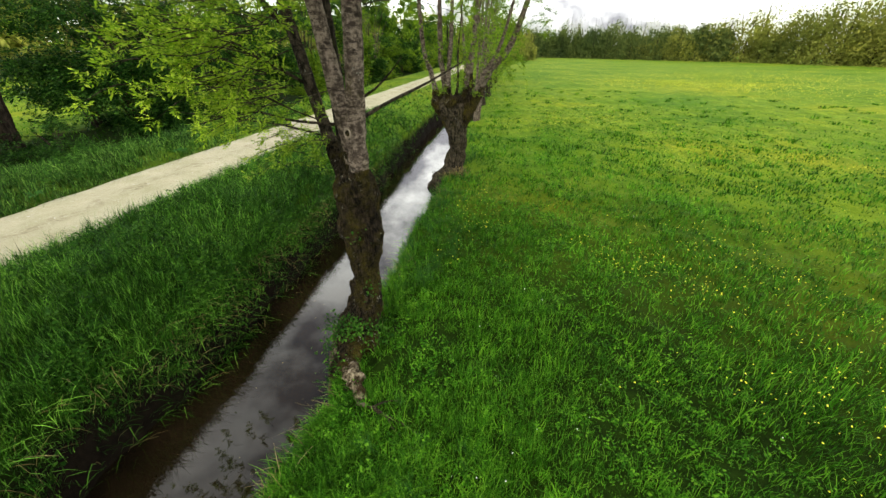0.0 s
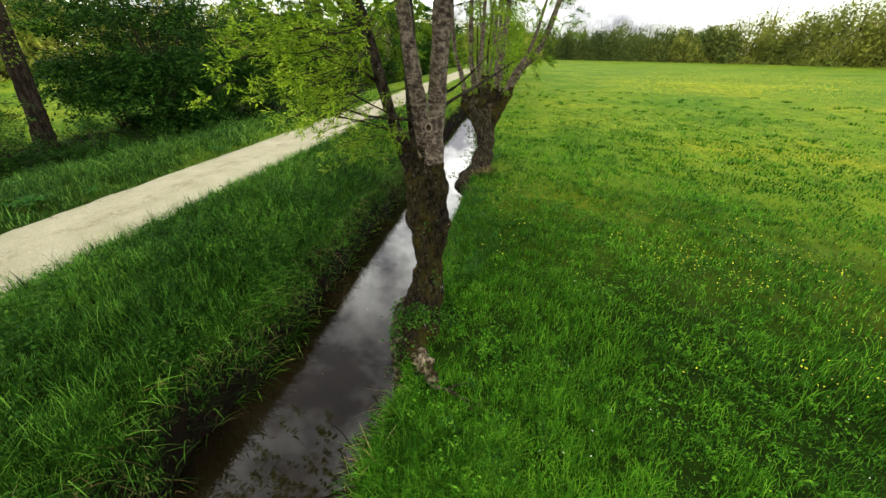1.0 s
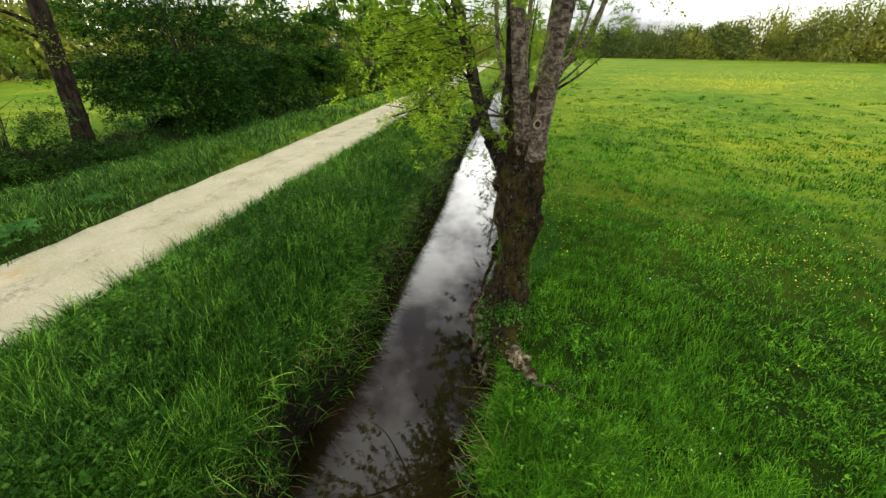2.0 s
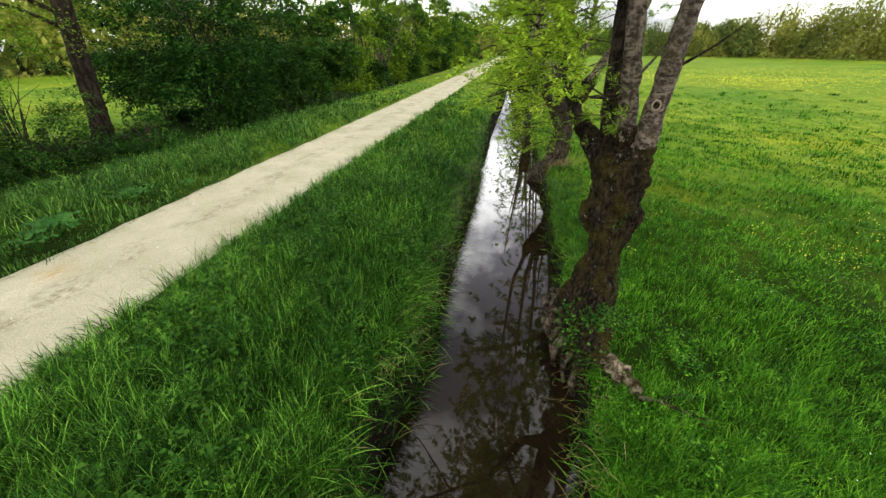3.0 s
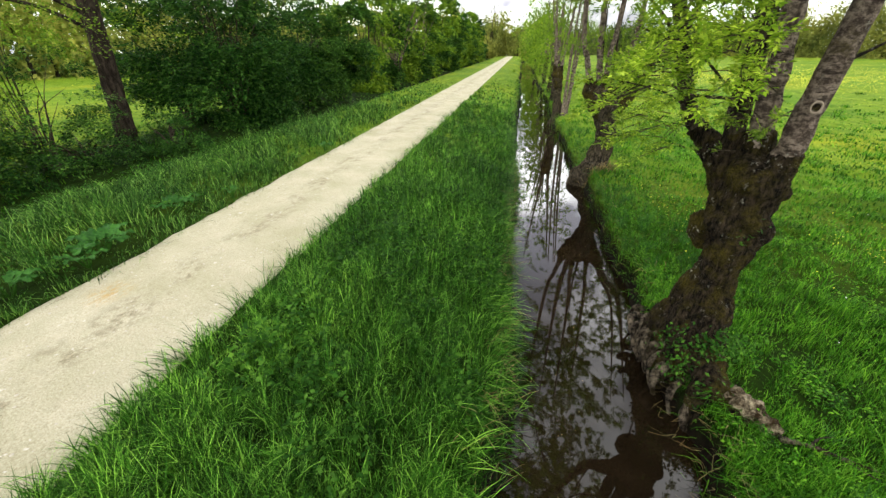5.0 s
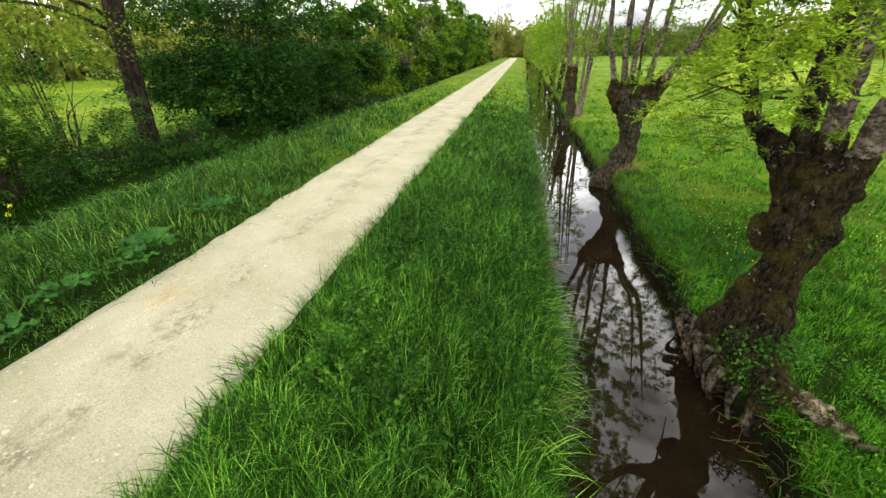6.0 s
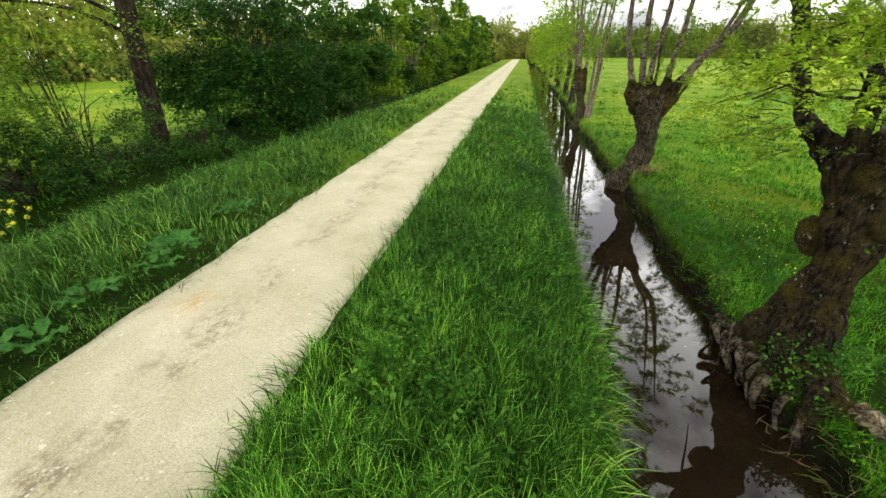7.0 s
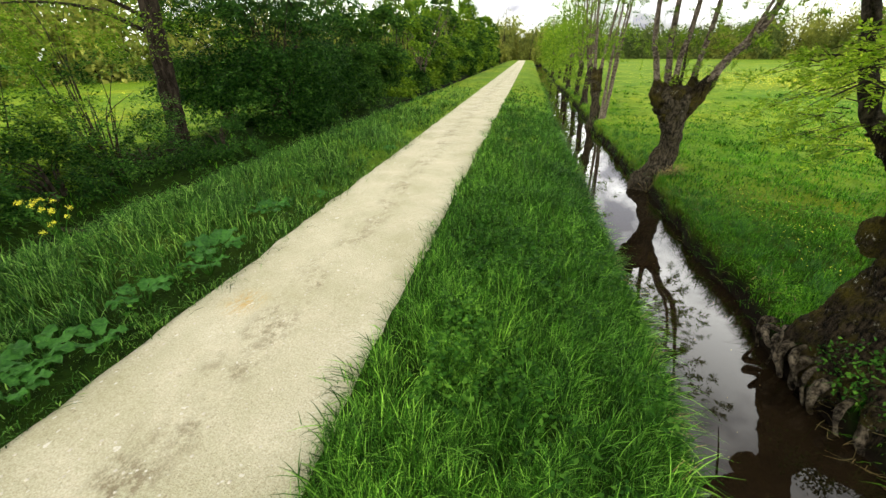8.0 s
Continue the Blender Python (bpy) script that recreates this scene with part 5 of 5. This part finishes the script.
def patches(n, inside, reach, power, seed):
    x, y, d = sown(n, reach, 2.0)
    mask = np.array([fbm((a * 0.16, b * 0.16, seed), 1.0) + 0.5 * fbm((a * 0.7, b * 0.7, seed), 1.0) for a, b in zip(x, y)])
    for cx, cy, r in ((30, 42, 10), (34, 50, 12), (-30, 25, 9)):
        mask += 1.6 * np.exp(-((x - cx) ** 2 + (y - cy) ** 2) / r**2)
    ok = inside(x, y) & keep_grass(x, y)[1] & (mask > rng.uniform(0.0, power, n))
    x, y, d = x[ok], y[ok], d[ok]
    return x, y, rng.uniform(0.13, 0.26, len(x)), np.maximum(1.0, 0.055 * d) * rng.uniform(0.7, 1.2, len(x))


blossoms("buttercups", "scattered yellow buttercups in the meadow", M_BUTTERCUP, patches(70000, lambda x, y: (x > 7.6) & ((x > 9.3) | (y > 3.0)), 110, 0.8, 3.0), 0.021)
x = np.concatenate([rng.normal(30, 5.5, 3600), rng.normal(42, 8, 1800), rng.normal(15.5, 1.8, 260), rng.normal(20, 3, 260)])
y = np.concatenate([rng.normal(47, 5, 3600), rng.normal(62, 7, 1800), rng.normal(21, 1.6, 260), rng.normal(12, 1.6, 260)])
blossoms("buttercup_drift", "broad drift of yellow buttercups across the far meadow", M_BUTTERCUP, (x, y, rng.uniform(0.16, 0.30, len(x)), np.where(y > 30, 4.6, 1.8) * rng.uniform(0.6, 1.2, len(x))), 0.018)
blossoms("field_buttercups", "yellow buttercups in the field beyond the ditch", M_BUTTERCUP, patches(9000, lambda x, y: x < -9, 100, 0.7, 9.0), 0.03)
blossoms("daisies", "a few white daisies in the meadow", M_WHITE, patches(2600, lambda x, y: x > 6.6, 25, 2.2, 5.0), 0.013)


# ---- dock plants beside the path ----
def dock(place, size, count, label="rosette of large crinkled dock leaves beside the path"):
    plant = thing("dock_plant", place, label, "plant", "docks beside the path")
    for k in range(count):
        a = 2.4 * k + rng.normal(0, 0.3)
        L, W = size * rng.uniform(0.7, 1.15), size * rng.uniform(0.42, 0.58)
        rise = rng.uniform(0.25, 0.9)
        nu, nv = 13, 5
        v = []
        for i in range(nu):
            u = i / (nu - 1)
            half = W * 0.5 * (np.sin(np.pi * min(1, u * 0.86 + 0.12)) ** 0.7) * (1 if u < 0.98 else 0.1) * (1 + 0.16 * math.cos(19 * u + k))
            for j in range(nv):
                q = (j / (nv - 1) - 0.5) * 2
                out = L * 0.35 + L * u
                z = rise * L * (1.2 * u - 0.95 * u * u) + 0.10 * W * abs(q) + 0.08 * size * math.sin(13 * u + 3 * q + k) * abs(q) + 0.17
                v.append((out * math.cos(a) - q * half * math.sin(a), out * math.sin(a) + q * half * math.cos(a), z))
        i, j = np.meshgrid(np.arange(nu - 1), np.arange(nv - 1), indexing="ij")
        f = np.stack([i * nv + j, (i + 1) * nv + j, (i + 1) * nv + j + 1, i * nv + j + 1], -1).reshape(-1, 4)
        part("leaf", raw("leaf", v, f, M_DOCK), plant)
        s = Shape()
        tube(s, [(0, 0, 0, 0.008), (math.cos(a) * L * 0.2, math.sin(a) * L * 0.2, 0.06, 0.007), (math.cos(a) * L * 0.36, math.sin(a) * L * 0.36, 0.155, 0.005)], 5, 5)
        part("stalk", s.mesh("stalk", M_WEED), plant)
    return plant


for x, y, size, count in DOCKS:
    dock((x, y, float(ground_z(x, y))), size, count)

# ---- flowering mustard by the ditch ----
mustard = thing("mustard_plant", (-3.75, 0.87, float(ground_z(-3.75, 0.87))), "yellow-flowered mustard on tall thin stems by the ditch", "plant")
bloom = Shape()
for k in range(14):
    a, r = rng.uniform(0, 6.28), rng.uniform(0.05, 0.34)
    top = (r * math.cos(a), r * math.sin(a), rng.uniform(0.30, 0.78))
    s = Shape()
    tube(s, [(0, 0, 0, 0.008), (top[0] * 0.4, top[1] * 0.4, top[2] * 0.5, 0.006), (*top, 0.003)], 6, 5)
    part("stem", s.mesh("stem", M_WEED), mustard)
    p = np.array(top) + rng.normal(0, 1, (40, 3)) * [0.020, 0.020, 0.016]
    leaves(bloom, p, rng.normal(0, 1, (40, 3)) + [0, 0, 0.5], rng.uniform(0.012, 0.022, 40), 0.8)
stuff(part("blossom", bloom.mesh("blossom", M_BUTTERCUP, False), mustard, "clusters of small yellow flowers"), "clusters of small yellow flowers")

# ---- loose things: branches, sticks, stones, leaves on the water ----
for k, (x, y, L, a, r) in enumerate(((-5.4, 1.9, 1.6, 0.4, 0.04), (-5.8, 2.6, 1.9, 0.1, 0.05), (-5.3, 3.2, 1.3, 0.8, 0.03), (-6.0, 1.6, 1.5, -0.3, 0.035), (-5.9, 3.6, 1.4, 0.2, 0.03))):
    b = thing("fallen_branch", (x, y, float(ground_z(x, y))), "dead fallen branch lying in the dark ditch", "branch", "branches in the ditch")
    s = Shape()
    tube(s, [(-L / 2 * math.cos(a), -L / 2 * math.sin(a), 0.12, r), (0, 0, 0.02 + r, r * 0.9), (L / 2 * math.cos(a), L / 2 * math.sin(a), 0.16, r * 0.4)], 14, 8, 0.3, 5.0, k)
    part("bark", s.mesh("bark", M_TWIG), b)
b = thing("fallen_branch", (7.25, 0.02, -0.80), "thin dead branch lying in the meadow grass by the broken root", "branch")
s = Shape()
tube(s, [(0, 0, 0.0, 0.030), (0.20, -0.06, 0.03, 0.024), (0.42, -0.16, 0.035, 0.018), (0.60, -0.20, 0.02, 0.012), (0.78, -0.28, 0.0, 0.005)], 26, 8, 0.6, 9.0)
part("bark", s.mesh("bark", M_ROOT), b)
for rows in ([(0.20, -0.06, 0.03, 0.012), (0.34, 0.03, 0.05, 0.008), (0.48, 0.06, 0.05, 0.003)], [(0.42, -0.16, 0.03, 0.010), (0.50, -0.28, 0.05, 0.007), (0.62, -0.36, 0.04, 0.003)]):
    s = Shape()
    tube(s, rows, 8, 6, 0.3, 9.0)
    part("side_twig", s.mesh("side_twig", M_TWIG), b)
s = Shape()
for _ in range(70):
    x, y = rng.uniform(6.5, 6.95), rng.uniform(-1.2, 0.9)
    a, L = rng.uniform(0, 6.28), rng.uniform(0.1, 0.35)
    z = max(float(ground_z(x, y)), WATER) + 0.02
    b, c = a + rng.normal(0, 0.5), a + rng.normal(0, 1.0)
    tube(s, [(x, y, z, 0.003), (x + L / 2 * math.cos(b), y + L / 2 * math.sin(b), z + rng.uniform(0, 0.07), 0.0025), (x + L * math.cos(c), y + L * math.sin(c), z + rng.uniform(-0.03, 0.05), 0.0012)], 6, 4)
for _ in range(260):
    y = rng.uniform(-3.0, 9)
    x = 4.44 + float(wander(y)) + rng.normal(0, 0.08)
    a, L = rng.normal(0, 0.9), rng.uniform(0.08, 0.30)
    z = float(ground_z(x, y))
    tube(s, [(x, y, z, 0.003), (x + L / 2 * math.cos(a), y + L / 2 * math.sin(a), z + rng.uniform(-0.05, 0.06), 0.003), (x + L * math.cos(a), y + L * math.sin(a), z - rng.uniform(0.0, 0.22), 0.0015)], 4, 3)
for _ in range(170):
    a, r = rng.uniform(2.6, 5.6), rng.uniform(0.55, 0.85)
    x, y = 7.12 + r * math.cos(a), 9.58 + r * math.sin(a)
    z, L = float(ground_z(x, y)), rng.uniform(0.12, 0.40)
    tube(s, [(x, y, z, 0.004), (x - 0.1 * math.cos(a), y - 0.1 * math.sin(a), z + L / 2, 0.004), (x + rng.normal(0, 0.1), y + rng.normal(0, 0.1), z + L, 0.002)], 4, 3)
tagged(new("dead_twigs", s.mesh("dead_twigs", M_DRY)), "pale dead twigs tangled on the muddy bank", "twigs", kind="stuff")
s = Shape()
n = 900
x, y = rng.uniform(-0.45, 1.62, n), rng.uniform(-3.4, 12, n)
for k in range(n):
    r = rng.uniform(0.005, 0.016)
    c = np.array([x[k], y[k], float(path_z(x[k], y[k])) + r * 0.2])
    q = np.array([(1, 0, 0), (0.3, 0.9, 0.1), (-0.8, 0.5, 0), (-0.7, -0.7, 0.1), (0.4, -0.9, 0), (0.1, 0, 0.8)]) * r * rng.uniform(0.7, 1.3, (6, 3))
    s.add(c + q, (), [(0, 1, 5), (1, 2, 5), (2, 3, 5), (3, 4, 5), (4, 0, 5)])
tagged(new("pebbles", s.mesh("pebbles", M_STONE, False)), "loose pale pebbles on the gravel path", "stones", kind="stuff")
s = Shape()
n = 60
p = np.stack([rng.uniform(4.95, 6.4, n), rng.uniform(-2.5, 9, n), np.full(n, WATER + 0.004)], 1)
w = rng.normal(0, 1, (n, 3)) * [1, 1, 0.02]
leaves(s, p, w, rng.uniform(0.012, 0.03, n), 0.5, 0.02, np.tile([0, 0, 1.0], (n, 1)))
tagged(new("floating_leaves", s.mesh("floating_leaves", M_DRY, False)), "small pale leaves floating on the stream", "leaves", kind="stuff")
